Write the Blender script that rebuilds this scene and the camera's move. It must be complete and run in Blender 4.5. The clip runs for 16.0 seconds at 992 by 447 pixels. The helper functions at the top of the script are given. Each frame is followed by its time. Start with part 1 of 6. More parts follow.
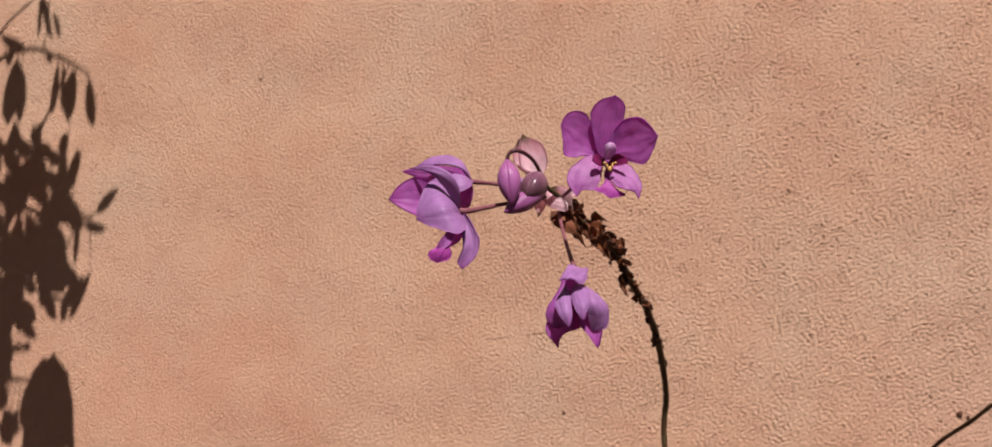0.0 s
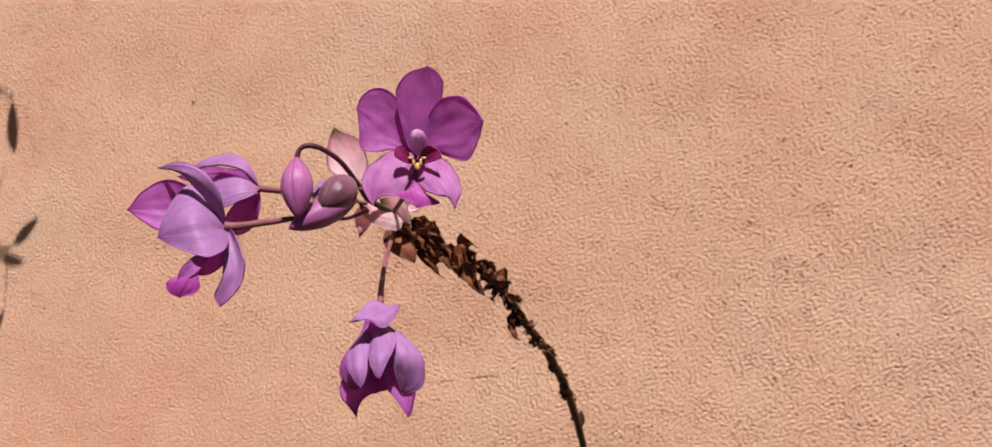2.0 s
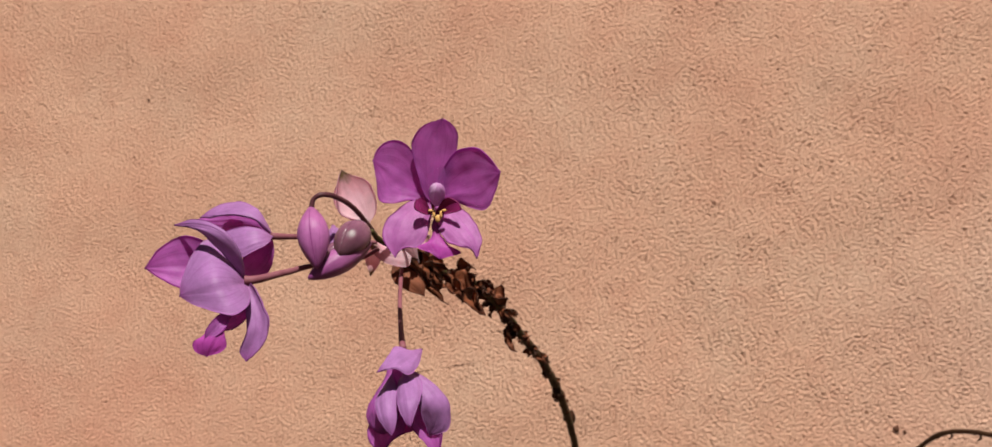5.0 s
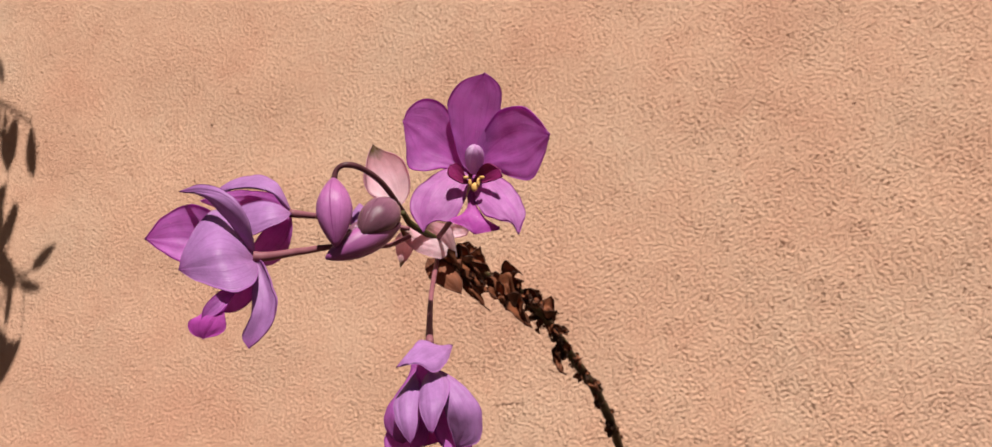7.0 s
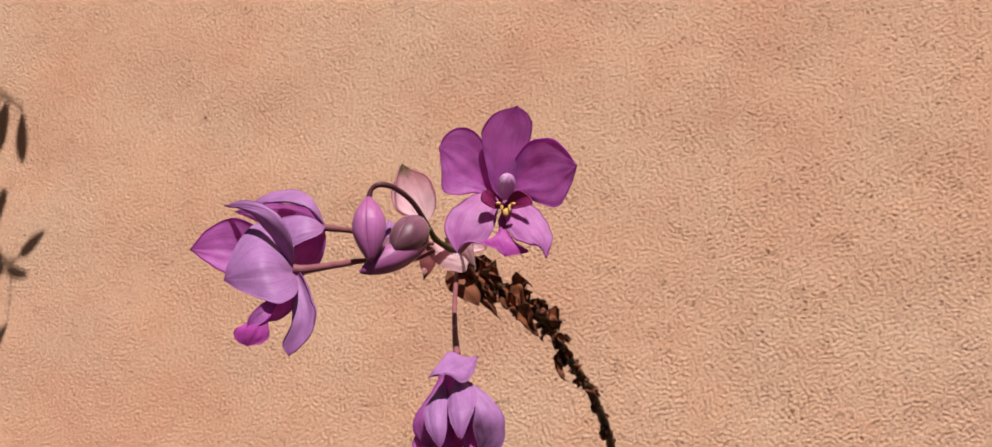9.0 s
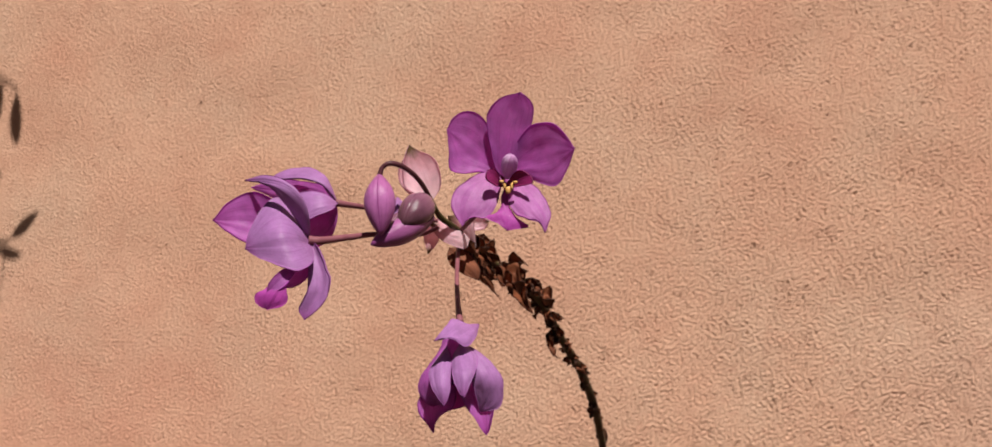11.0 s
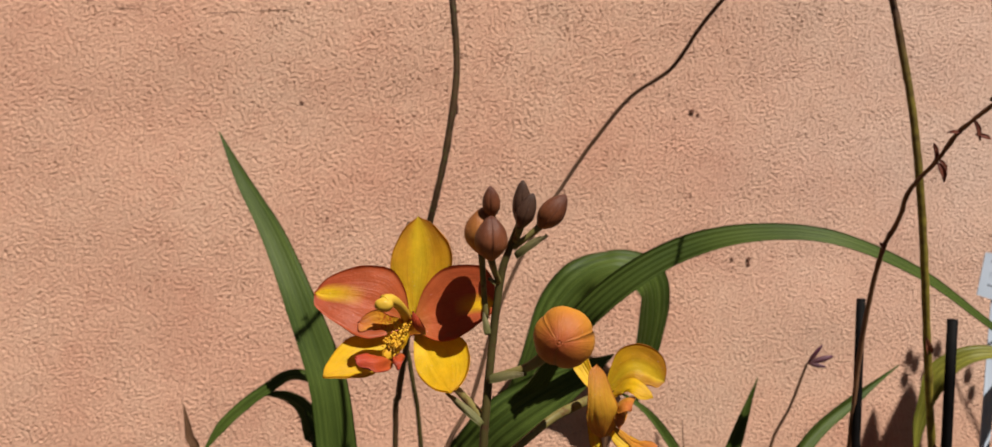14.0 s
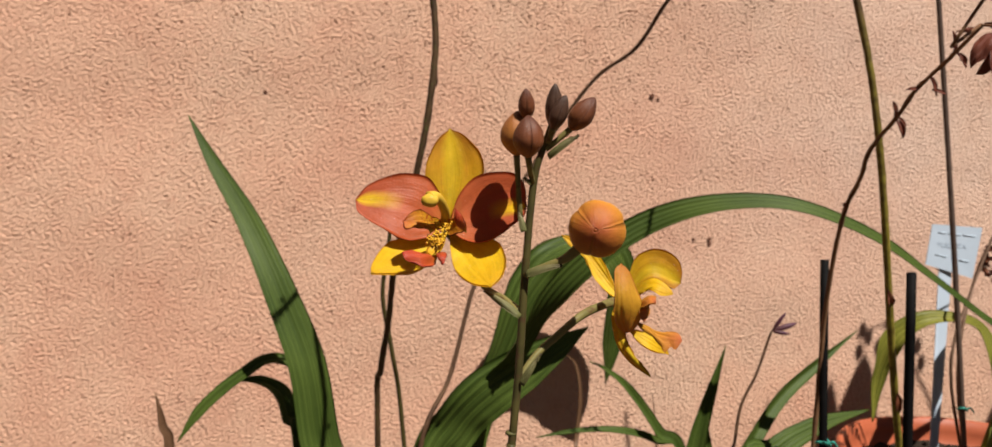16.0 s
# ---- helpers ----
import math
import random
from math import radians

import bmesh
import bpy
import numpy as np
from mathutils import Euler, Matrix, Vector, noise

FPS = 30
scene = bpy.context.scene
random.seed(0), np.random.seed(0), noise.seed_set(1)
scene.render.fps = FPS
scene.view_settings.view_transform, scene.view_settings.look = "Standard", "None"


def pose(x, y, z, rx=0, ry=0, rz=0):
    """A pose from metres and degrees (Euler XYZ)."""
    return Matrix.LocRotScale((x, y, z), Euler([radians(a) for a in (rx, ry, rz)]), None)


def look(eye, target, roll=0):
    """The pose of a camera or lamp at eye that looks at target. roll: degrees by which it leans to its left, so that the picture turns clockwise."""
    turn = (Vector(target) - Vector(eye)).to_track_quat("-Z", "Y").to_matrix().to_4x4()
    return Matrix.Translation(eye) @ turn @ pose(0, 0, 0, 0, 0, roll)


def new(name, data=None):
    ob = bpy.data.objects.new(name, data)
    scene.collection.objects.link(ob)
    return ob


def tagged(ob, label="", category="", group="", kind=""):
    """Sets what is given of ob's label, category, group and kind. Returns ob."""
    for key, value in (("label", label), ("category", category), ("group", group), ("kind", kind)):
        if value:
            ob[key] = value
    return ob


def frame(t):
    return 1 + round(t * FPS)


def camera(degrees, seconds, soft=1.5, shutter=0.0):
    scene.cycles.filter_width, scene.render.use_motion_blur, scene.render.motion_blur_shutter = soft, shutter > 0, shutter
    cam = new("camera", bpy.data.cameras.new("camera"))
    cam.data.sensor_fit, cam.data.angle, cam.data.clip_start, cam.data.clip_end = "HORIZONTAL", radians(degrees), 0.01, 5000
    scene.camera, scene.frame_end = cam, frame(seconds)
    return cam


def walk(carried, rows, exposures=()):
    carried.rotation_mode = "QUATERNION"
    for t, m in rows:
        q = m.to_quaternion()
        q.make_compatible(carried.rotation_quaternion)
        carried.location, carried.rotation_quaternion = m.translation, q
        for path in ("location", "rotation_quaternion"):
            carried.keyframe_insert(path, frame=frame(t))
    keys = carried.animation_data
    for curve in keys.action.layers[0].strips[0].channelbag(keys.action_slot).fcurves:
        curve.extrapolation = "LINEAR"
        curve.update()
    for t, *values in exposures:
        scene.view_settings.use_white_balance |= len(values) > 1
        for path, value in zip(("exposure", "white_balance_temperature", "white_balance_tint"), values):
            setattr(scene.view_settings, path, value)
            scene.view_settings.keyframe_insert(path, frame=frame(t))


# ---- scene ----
cam = camera(67.84, 16.0)
# a small real aperture: the flowers close to the lens are sharp, the wall behind them a little soft
cam.data.dof.use_dof, cam.data.dof.focus_distance, cam.data.dof.aperture_fstop = True, 0.215, 31.0
# seconds, place, turn to the left, tilt up, roll
PATH = [
    (0, 0.0092, -1.3208, 0.7984, 13.55, 3.85, 0.16),
    (0.5, 0.0319, -1.2680, 0.8053, 15.90, 7.05, -0.21),
    (1, 0.0538, -1.2314, 0.7982, 15.69, 7.61, 0.22),
    (1.5, 0.0466, -1.2156, 0.7983, 12.98, 7.42, -1.22),
    (2, 0.0567, -1.2125, 0.7994, 12.40, 6.70, 0.25),
    (2.5, 0.0277, -1.2364, 0.8104, 9.19, 5.54, 0.54),
    (3, 0.0283, -1.2344, 0.8190, 6.89, 4.05, -0.47),
    (3.5, 0.0247, -1.2422, 0.8234, 7.45, 4.23, -2.27),
    (4, 0.0173, -1.2352, 0.8173, 6.76, 5.13, -0.23),
    (4.2, 0.0215, -1.2379, 0.8318, 5.66, 3.61, -2.00),
    (6.3, 0.0473, -1.1873, 0.8042, 14.34, 7.27, -0.87),
    (6.5, 0.0441, -1.1843, 0.8052, 13.94, 7.46, -0.65),
    (7, 0.0353, -1.1862, 0.8051, 13.53, 8.32, -0.04),
    (7.5, 0.0350, -1.1898, 0.8083, 13.58, 8.13, -0.06),
    (8, 0.0269, -1.1960, 0.8075, 13.04, 8.08, 0.59),
    (8.2, 0.0255, -1.1987, 0.8110, 12.95, 8.17, 0.98),
    (10.3, 0.0260, -1.2162, 0.8038, 10.98, 7.74, 2.02),
    (10.5, 0.0219, -1.2187, 0.8017, 11.04, 7.69, 2.37),
    (11, 0.0253, -1.2248, 0.8028, 11.34, 7.43, 2.33),
    (11.5, 0.0349, -1.2216, 0.7833, 8.34, 6.50, 1.67),
    (12, 0.0329, -1.2226, 0.7213, 5.52, 3.48, 2.68),
    (12.5, 0.0297, -1.2352, 0.6375, 3.17, 2.18, 0.87),
    (13, 0.0090, -1.2236, 0.5436, -1.52, 0.34, 2.07),
    (13.5, -0.0037, -1.2011, 0.4782, -3.70, -1.79, 2.91),
    (14, -0.0221, -1.1815, 0.4420, -7.28, -3.06, 3.06),
    (14.5, -0.0218, -1.1696, 0.4348, -10.08, -3.27, 1.09),
    (15, -0.0318, -1.1614, 0.4228, -14.61, -3.79, 0.69),
    (15.5, -0.0536, -1.1617, 0.4273, -16.18, -3.06, -1.28),
    (16, -0.0425, -1.1911, 0.4172, -10.74, -2.85, 1.84),
]


def row(t, x, y, z, yaw, pitch, roll):
    a, b = radians(yaw), radians(pitch)
    way = Vector((-math.sin(a) * math.cos(b), math.cos(a) * math.cos(b), math.sin(b)))
    eye = Vector((x, y, z))
    return (t, look(eye, eye + way, roll))


# seconds, stops, kelvin, tint
EXPOSURES = [(0, 0.26, 6320, 9), (0.5, 0.4, 6320, 9), (1, 0.52, 6320, 9), (2, 0.51, 6320, 9), (2.5, 0.34, 6500, 8), (3, 0.2, 6500, 10), (4.2, 0.18, 6500, 10), (6.3, 0.52, 6420, 7), (8.2, 0.49, 6420, 7), (10.3, 0.33, 6500, 10), (11.5, 0.29, 6500, 10), (12, 0.17, 6600, 12), (12.5, -0.33, 7250, 20), (13, -0.24, 7250, 20), (13.5, 0.05, 6800, 18), (14, 0.3, 6500, 10), (14.5, 0.36, 6500, 10), (15, 0.38, 6420, 7), (16, 0.5, 6420, 7)]
walk(cam, [row(*r) for r in PATH], EXPOSURES)

# world, sun, materials
SUN = Vector((0.204, -0.505, 0.839)).normalized()

world = bpy.data.worlds.new("sky")
scene.world = world
world.use_nodes = True
sky = world.node_tree.nodes.new("ShaderNodeTexSky")
sky.sky_type, sky.sun_disc = "NISHITA", False
sky.sun_elevation, sky.sun_rotation = radians(57), radians(158)
world.node_tree.links.new(sky.outputs[0], world.node_tree.nodes["Background"].inputs[0])
world.node_tree.nodes["Background"].inputs[1].default_value = 0.0132
lamp = bpy.data.lights.new("sun", "SUN")
lamp.energy, lamp.angle, lamp.color = 5.7, radians(0.53), (1.0, 0.945, 0.87)
sun_ob = new("sun", lamp)
sun_ob.matrix_world = look(SUN * 20, (0, 0, 0))


# ---- materials ----
def shade_tree(name):
    m = bpy.data.materials.new(name)
    m.use_nodes = True
    return m, m.node_tree, m.node_tree.nodes["Principled BSDF"]


def ramp(tree, fac, stops):
    n = tree.nodes.new("ShaderNodeValToRGB")
    while len(n.color_ramp.elements) < len(stops):
        n.color_ramp.elements.new(0.5)
    for e, (at, c) in zip(n.color_ramp.elements, stops):
        e.position, e.color = at, (*c, 1) if not isinstance(c, float) else (c, c, c, 1)
    tree.links.new(fac, n.inputs[0])
    return n.outputs[0]


def grain(tree, coord, scale, detail=4.0, rough=0.55, stretch=(1, 1, 1), distort=0.0):
    mp = tree.nodes.new("ShaderNodeMapping")
    mp.inputs["Scale"].default_value = stretch
    tree.links.new(coord, mp.inputs[0])
    n = tree.nodes.new("ShaderNodeTexNoise")
    n.inputs["Scale"].default_value, n.inputs["Detail"].default_value = scale, detail
    n.inputs["Roughness"].default_value, n.inputs["Distortion"].default_value = rough, distort
    tree.links.new(mp.outputs[0], n.inputs["Vector"])
    return n.outputs[0]


def mixed(tree, a, b, fac, mode="MIX"):
    n = tree.nodes.new("ShaderNodeMix")
    n.data_type, n.blend_type = "RGBA", mode
    for slot, v in ((0, fac), (6, a), (7, b)):
        if isinstance(v, bpy.types.NodeSocket):
            tree.links.new(v, n.inputs[slot])
        else:
            n.inputs[slot].default_value = v if slot == 0 else (*v, 1)
    return n.outputs[2]


def maths(tree, op, a, b=0.0):
    n = tree.nodes.new("ShaderNodeMath")
    n.operation = op
    for slot, v in enumerate((a, b)):
        if isinstance(v, bpy.types.NodeSocket):
            tree.links.new(v, n.inputs[slot])
        else:
            n.inputs[slot].default_value = v
    return n.outputs[0]


def bumped(tree, bsdf, height, strength, distance):
    n = tree.nodes.new("ShaderNodeBump")
    n.inputs["Strength"].default_value, n.inputs["Distance"].default_value = strength, distance
    tree.links.new(height, n.inputs["Height"])
    tree.links.new(n.outputs[0], bsdf.inputs["Normal"])
    return n.outputs[0]


def coords(tree, kind="Object"):
    return tree.nodes.new("ShaderNodeTexCoord").outputs[kind]


def thin(tree, bsdf, colour, share, normal=None):
    """Light passes through: a share of translucent scatter."""
    t = tree.nodes.new("ShaderNodeBsdfTranslucent")
    mix = tree.nodes.new("ShaderNodeMixShader")
    mix.inputs[0].default_value = share
    tree.links.new(colour, t.inputs[0])
    tree.links.new(bsdf.outputs[0], mix.inputs[1])
    tree.links.new(t.outputs[0], mix.inputs[2])
    tree.links.new(mix.outputs[0], tree.nodes["Material Output"].inputs[0])


def plain(name, dark, light, scale=60.0, rough=0.6, bump=0.3, size=0.001, fine=None, stretch=(1, 1, 1), spec=0.15):
    m, tree, b = shade_tree(name)
    c = coords(tree)
    coarse = grain(tree, c, scale * 0.2, 3, 0.5, stretch)
    small = grain(tree, c, scale, 6, 0.6, stretch)
    col = ramp(tree, mixed(tree, coarse, small, 0.5), [(0.3, dark), (0.72, light)])
    if fine:
        spot = ramp(tree, grain(tree, c, scale * 2.3, 3), [(0.55, 0.0), (0.7, 1.0)])
        col = mixed(tree, col, fine, spot)
    tree.links.new(col, b.inputs["Base Color"])
    b.inputs["Roughness"].default_value, b.inputs["Specular IOR Level"].default_value = rough, spec
    bumped(tree, b, small, bump, size)
    return m


def petal_mat(name, stops, vein, share=0.35, rough=0.42, flush=None, veins=38.0, glow=1.35, spots=None, rim=0.8):
    """Colour along the petal from base to tip, with long veins and pale specks painted in as cell glints."""
    m, tree, b = shade_tree(name)
    uv = coords(tree, "UV")
    sep = tree.nodes.new("ShaderNodeSeparateXYZ")
    tree.links.new(uv, sep.inputs[0])
    wob = grain(tree, uv, 3.0, 3)
    along = maths(tree, "ADD", sep.outputs[0], maths(tree, "MULTIPLY", maths(tree, "SUBTRACT", wob, 0.5), 0.25))
    col = ramp(tree, along, stops)
    if flush:
        # a streak of another colour along the middle, from flush[1] outwards
        mid = maths(tree, "MULTIPLY", maths(tree, "ABSOLUTE", maths(tree, "SUBTRACT", sep.outputs[1], flush[3])), maths(tree, "SUBTRACT", 2.3, maths(tree, "MULTIPLY", sep.outputs[0], 1.75)))
        near = ramp(tree, maths(tree, "ADD", mid, maths(tree, "MULTIPLY", maths(tree, "SUBTRACT", wob, 0.5), 0.12)), [(flush[2] * 0.35, 1.0), (flush[2], 0.0)])
        out = ramp(tree, sep.outputs[0], [(flush[1] - 0.22, 0.0), (flush[1] + 0.1, 1.0)])
        col = mixed(tree, col, flush[0], maths(tree, "MULTIPLY", near, out))
    lines = grain(tree, uv, veins, 3, 0.5, (0.06, 1, 1), 0.4)
    col = mixed(tree, col, vein, ramp(tree, lines, [(0.5, 0.0), (0.72, 0.45)]))
    if spots:
        dots = ramp(tree, grain(tree, coords(tree), 2200.0, 1), [(0.54, 0.0), (0.60, 1.0)])
        inner = ramp(tree, sep.outputs[0], [(0.55, 1.0), (0.75, 0.0)])
        col = mixed(tree, col, spots, maths(tree, "MULTIPLY", dots, inner))
    side = maths(tree, "ABSOLUTE", maths(tree, "SUBTRACT", sep.outputs[1], 0.5))
    col = mixed(tree, col, vein, ramp(tree, side, [(0.44, 0.0), (0.5, rim)]))
    cells = grain(tree, coords(tree), 1500.0, 3, 0.7)
    patch = ramp(tree, grain(tree, coords(tree), 190.0, 6, 0.7), [(0.3, 0.74), (0.7, 1.0)])
    col = mixed(tree, col, patch, 1.0, "MULTIPLY")
    # glints of single cells, put into the colour as pale specks
    col = mixed(tree, col, (0.9, 0.8, 0.9), ramp(tree, cells, [(0.68, 0.0), (0.80, 0.45)]))
    tree.links.new(col, b.inputs["Base Color"])
    b.inputs["Roughness"].default_value = rough
    b.inputs["Specular IOR Level"].default_value = 0.24
    bumped(tree, b, mixed(tree, lines, cells, 0.45), 0.45, 0.0006)
    thin(tree, b, mixed(tree, col, (glow, glow, glow), 1.0, "MULTIPLY"), share)
    return m


def leaf_mat(name, dark, light, share=0.3, ribs=16.0, rough=0.38):
    m, tree, b = shade_tree(name)
    uv = coords(tree, "UV")
    fibre = grain(tree, uv, ribs, 5, 0.6, (0.03, 1, 1), 0.2)
    big = grain(tree, coords(tree), 14.0, 4)
    col = ramp(tree, mixed(tree, fibre, big, 0.45), [(0.36, dark), (0.66, light)])
    rib = ramp(tree, grain(tree, uv, ribs * 2.2, 2, 0.5, (0.012, 1, 1)), [(0.57, 0.0), (0.64, 0.6)])
    col = mixed(tree, col, tuple(v * 1.9 for v in light), rib)
    dust = ramp(tree, grain(tree, coords(tree), 160.0, 5), [(0.66, 0.0), (0.85, 0.2)])
    col = mixed(tree, col, tuple(min(1, v * 1.7 + 0.03) for v in light), dust)
    tree.links.new(col, b.inputs["Base Color"])
    b.inputs["Roughness"].default_value, b.inputs["Specular IOR Level"].default_value = rough, 0.14
    bumped(tree, b, fibre, 0.3, 0.001)
    thin(tree, b, col, share)
    return m


def wall_mat():
    m, tree, b = shade_tree("painted_stucco")
    c = coords(tree)
    patch = grain(tree, c, 3.2, 5, 0.6)
    wash = grain(tree, c, 11.0, 6, 0.65)
    col = ramp(tree, patch, [(0.32, (0.530, 0.281, 0.191)), (0.5, (0.562, 0.331, 0.230)), (0.68, (0.557, 0.356, 0.254))])
    col = mixed(tree, col, (0.482, 0.239, 0.161), ramp(tree, wash, [(0.56, 0.0), (0.78, 0.5)]))
    col = mixed(tree, col, (0.557, 0.329, 0.225), ramp(tree, grain(tree, c, 26.0, 4), [(0.6, 0.0), (0.8, 0.45)]))
    # small darker blotches at random
    col = mixed(tree, col, (0.466, 0.239, 0.164), ramp(tree, grain(tree, c, 62.0, 5, 0.6, (1, 1, 1.5)), [(0.54, 0.0), (0.72, 0.5)]))
    # a redder area low on the wall, fading outwards
    mp = tree.nodes.new("ShaderNodeMapping")
    mp.vector_type = "TEXTURE"
    mp.inputs["Location"].default_value, mp.inputs["Scale"].default_value = (-0.9809, 0.0000, 0.6141), (0.55, 1, 0.34)
    tree.links.new(c, mp.inputs[0])
    ball = tree.nodes.new("ShaderNodeTexGradient")
    ball.gradient_type = "SPHERICAL"
    tree.links.new(mp.outputs[0], ball.inputs[0])
    soft = maths(tree, "MULTIPLY", ball.outputs[1], ramp(tree, grain(tree, c, 9.0, 6, 0.7), [(0.3, 0.15), (0.7, 0.7)]))
    col = mixed(tree, col, (0.551, 0.260, 0.180), soft)
    # and a paler, greyer one further along
    mp = tree.nodes.new("ShaderNodeMapping")
    mp.vector_type = "TEXTURE"
    mp.inputs["Location"].default_value, mp.inputs["Scale"].default_value = (1.0410, 0.0000, 0.6036), (0.75, 1, 0.6)
    tree.links.new(c, mp.inputs[0])
    ball = tree.nodes.new("ShaderNodeTexGradient")
    ball.gradient_type = "SPHERICAL"
    tree.links.new(mp.outputs[0], ball.inputs[0])
    soft = maths(tree, "MULTIPLY", ball.outputs[1], ramp(tree, grain(tree, c, 7.0, 6, 0.7), [(0.3, 0.5), (0.7, 1.3)]))
    col = mixed(tree, col, (0.567, 0.395, 0.314), soft)
    grit = ramp(tree, grain(tree, c, 230.0, 3, 0.6, (1, 1, 1.3), 0.5), [(0.36, 0.0), (0.62, 1.0)])
    tree.links.new(col, b.inputs["Base Color"])
    b.inputs["Roughness"].default_value = 0.9
    b.inputs["Specular IOR Level"].default_value = 0.2
    bumped(tree, b, grit, 0.8, 0.0011)
    return m


M_WALL = wall_mat()
M_CRACK = plain("dark_crack", (0.06, 0.025, 0.015), (0.16, 0.07, 0.045), 300, 0.95)
M_GROUND = plain("garden_soil", (0.035, 0.024, 0.017), (0.11, 0.075, 0.05), 40, 0.95, 1.0, 0.01)
M_LILAC = petal_mat("lilac_petal", [(0.0, (0.46, 0.12, 0.40)), (0.2, (0.44, 0.11, 0.43)), (0.75, (0.50, 0.16, 0.50)), (1.0, (0.36, 0.06, 0.33))], (0.33, 0.05, 0.31), 0.5, glow=1.9)
M_PALE = petal_mat("pale_lilac_petal", [(0.0, (0.43, 0.175, 0.40)), (0.25, (0.455, 0.21, 0.485)), (0.8, (0.43, 0.19, 0.465)), (1.0, (0.27, 0.06, 0.25))], (0.32, 0.09, 0.32), 0.34)
M_SEPAL = petal_mat("lilac_sepal", [(0.0, (0.50, 0.14, 0.42)), (0.5, (0.52, 0.195, 0.49)), (1.0, (0.42, 0.11, 0.39))], (0.34, 0.06, 0.31), 0.4, glow=1.6)
M_MAGENTA = petal_mat("magenta_lip", [(0.0, (0.36, 0.05, 0.25)), (0.5, (0.54, 0.09, 0.46)), (1.0, (0.48, 0.06, 0.42))], (0.34, 0.03, 0.27), 0.4)
M_CRIMSON = petal_mat("crimson_lobe", [(0.0, (0.30, 0.03, 0.11)), (1.0, (0.38, 0.03, 0.20))], (0.20, 0.01, 0.09), 0.4)
M_PINKBUD = petal_mat("pink_bud_scale", [(0.0, (0.90, 0.74, 0.78)), (0.5, (0.88, 0.64, 0.72)), (0.76, (0.74, 0.44, 0.50)), (0.90, (0.20, 0.13, 0.05)), (1.0, (0.10, 0.07, 0.02))], (0.64, 0.34, 0.44), 0.55)
M_CALLUS = plain("amber_callus", (0.46, 0.18, 0.03), (0.70, 0.46, 0.18), 700, 0.45, 0.3, 0.0003)
M_COLUMN = petal_mat("lilac_column", [(0.0, (0.45, 0.14, 0.42)), (1.0, (0.78, 0.52, 0.76))], (0.55, 0.25, 0.52), 0.35)
M_YELLOW = petal_mat("yellow_petal", [(0.0, (0.72, 0.48, 0.015)), (0.5, (0.76, 0.50, 0.012)), (1.0, (0.70, 0.40, 0.012))], (0.60, 0.30, 0.012), 0.4, flush=None)
M_YELLOWTOP = petal_mat("yellow_sepal", [(0.0, (0.68, 0.47, 0.02)), (0.45, (0.62, 0.36, 0.015)), (1.0, (0.50, 0.19, 0.02))], (0.45, 0.18, 0.015), 0.4, flush=((0.68, 0.47, 0.02), 0.1, 0.3, 0.5))
M_ORANGE = petal_mat("red_orange_petal", [(0.0, (0.45, 0.16, 0.03)), (0.25, (0.47, 0.105, 0.03)), (0.85, (0.45, 0.085, 0.03)), (1.0, (0.42, 0.075, 0.03))], (0.40, 0.07, 0.02), 0.32, flush=((0.76, 0.48, 0.008), 0.72, 0.22, 0.54))
M_REDLIP = petal_mat("red_lip", [(0.0, (0.60, 0.30, 0.03)), (0.3, (0.50, 0.09, 0.02)), (1.0, (0.40, 0.04, 0.02))], (0.26, 0.02, 0.01), 0.2)
M_SPOT = petal_mat("spotted_lobe", [(0.0, (0.72, 0.46, 0.02)), (0.6, (0.62, 0.28, 0.02)), (1.0, (0.50, 0.11, 0.03))], (0.25, 0.03, 0.01), 0.3, spots=(0.40, 0.07, 0.012))
M_COLYELLOW = plain("yellow_column", (0.50, 0.20, 0.012), (0.62, 0.40, 0.03), 1400, 0.4, 0.2, 0.0003)
M_AMBERPETAL = petal_mat("amber_petal", [(0.0, (0.52, 0.19, 0.03)), (0.4, (0.60, 0.33, 0.03)), (0.65, (0.58, 0.30, 0.03)), (1.0, (0.50, 0.17, 0.03))], (0.46, 0.15, 0.025), 0.35)
M_COLPALE = plain("pale_yellow_column", (0.44, 0.25, 0.02), (0.55, 0.36, 0.05), 500, 0.4, 0.2, 0.0003)
M_BUDBROWN = petal_mat("brown_bud", [(0.0, (0.32, 0.115, 0.03)), (0.4, (0.19, 0.06, 0.024)), (1.0, (0.09, 0.03, 0.018))], (0.085, 0.026, 0.014), 0.04, 0.45)
M_BUDSMOKE = petal_mat("smoky_bud", [(0.0, (0.13, 0.06, 0.03)), (0.5, (0.095, 0.045, 0.028)), (1.0, (0.06, 0.032, 0.022))], (0.04, 0.02, 0.014), 0.04, 0.45)
M_BUDAMBER = petal_mat("amber_bud", [(0.0, (0.46, 0.20, 0.04)), (0.5, (0.40, 0.15, 0.035)), (1.0, (0.24, 0.08, 0.025))], (0.22, 0.07, 0.02), 0.06, 0.45)
M_BUDORANGE = petal_mat("orange_bud", [(0.0, (0.56, 0.27, 0.025)), (0.6, (0.57, 0.23, 0.025)), (1.0, (0.42, 0.09, 0.03))], (0.42, 0.15, 0.022), 0.2, 0.5)
M_BUDLILAC = petal_mat("lilac_bud", [(0.0, (0.40, 0.12, 0.30)), (0.5, (0.52, 0.17, 0.44)), (1.0, (0.34, 0.08, 0.26))], (0.24, 0.03, 0.18), 0.2, 0.3)
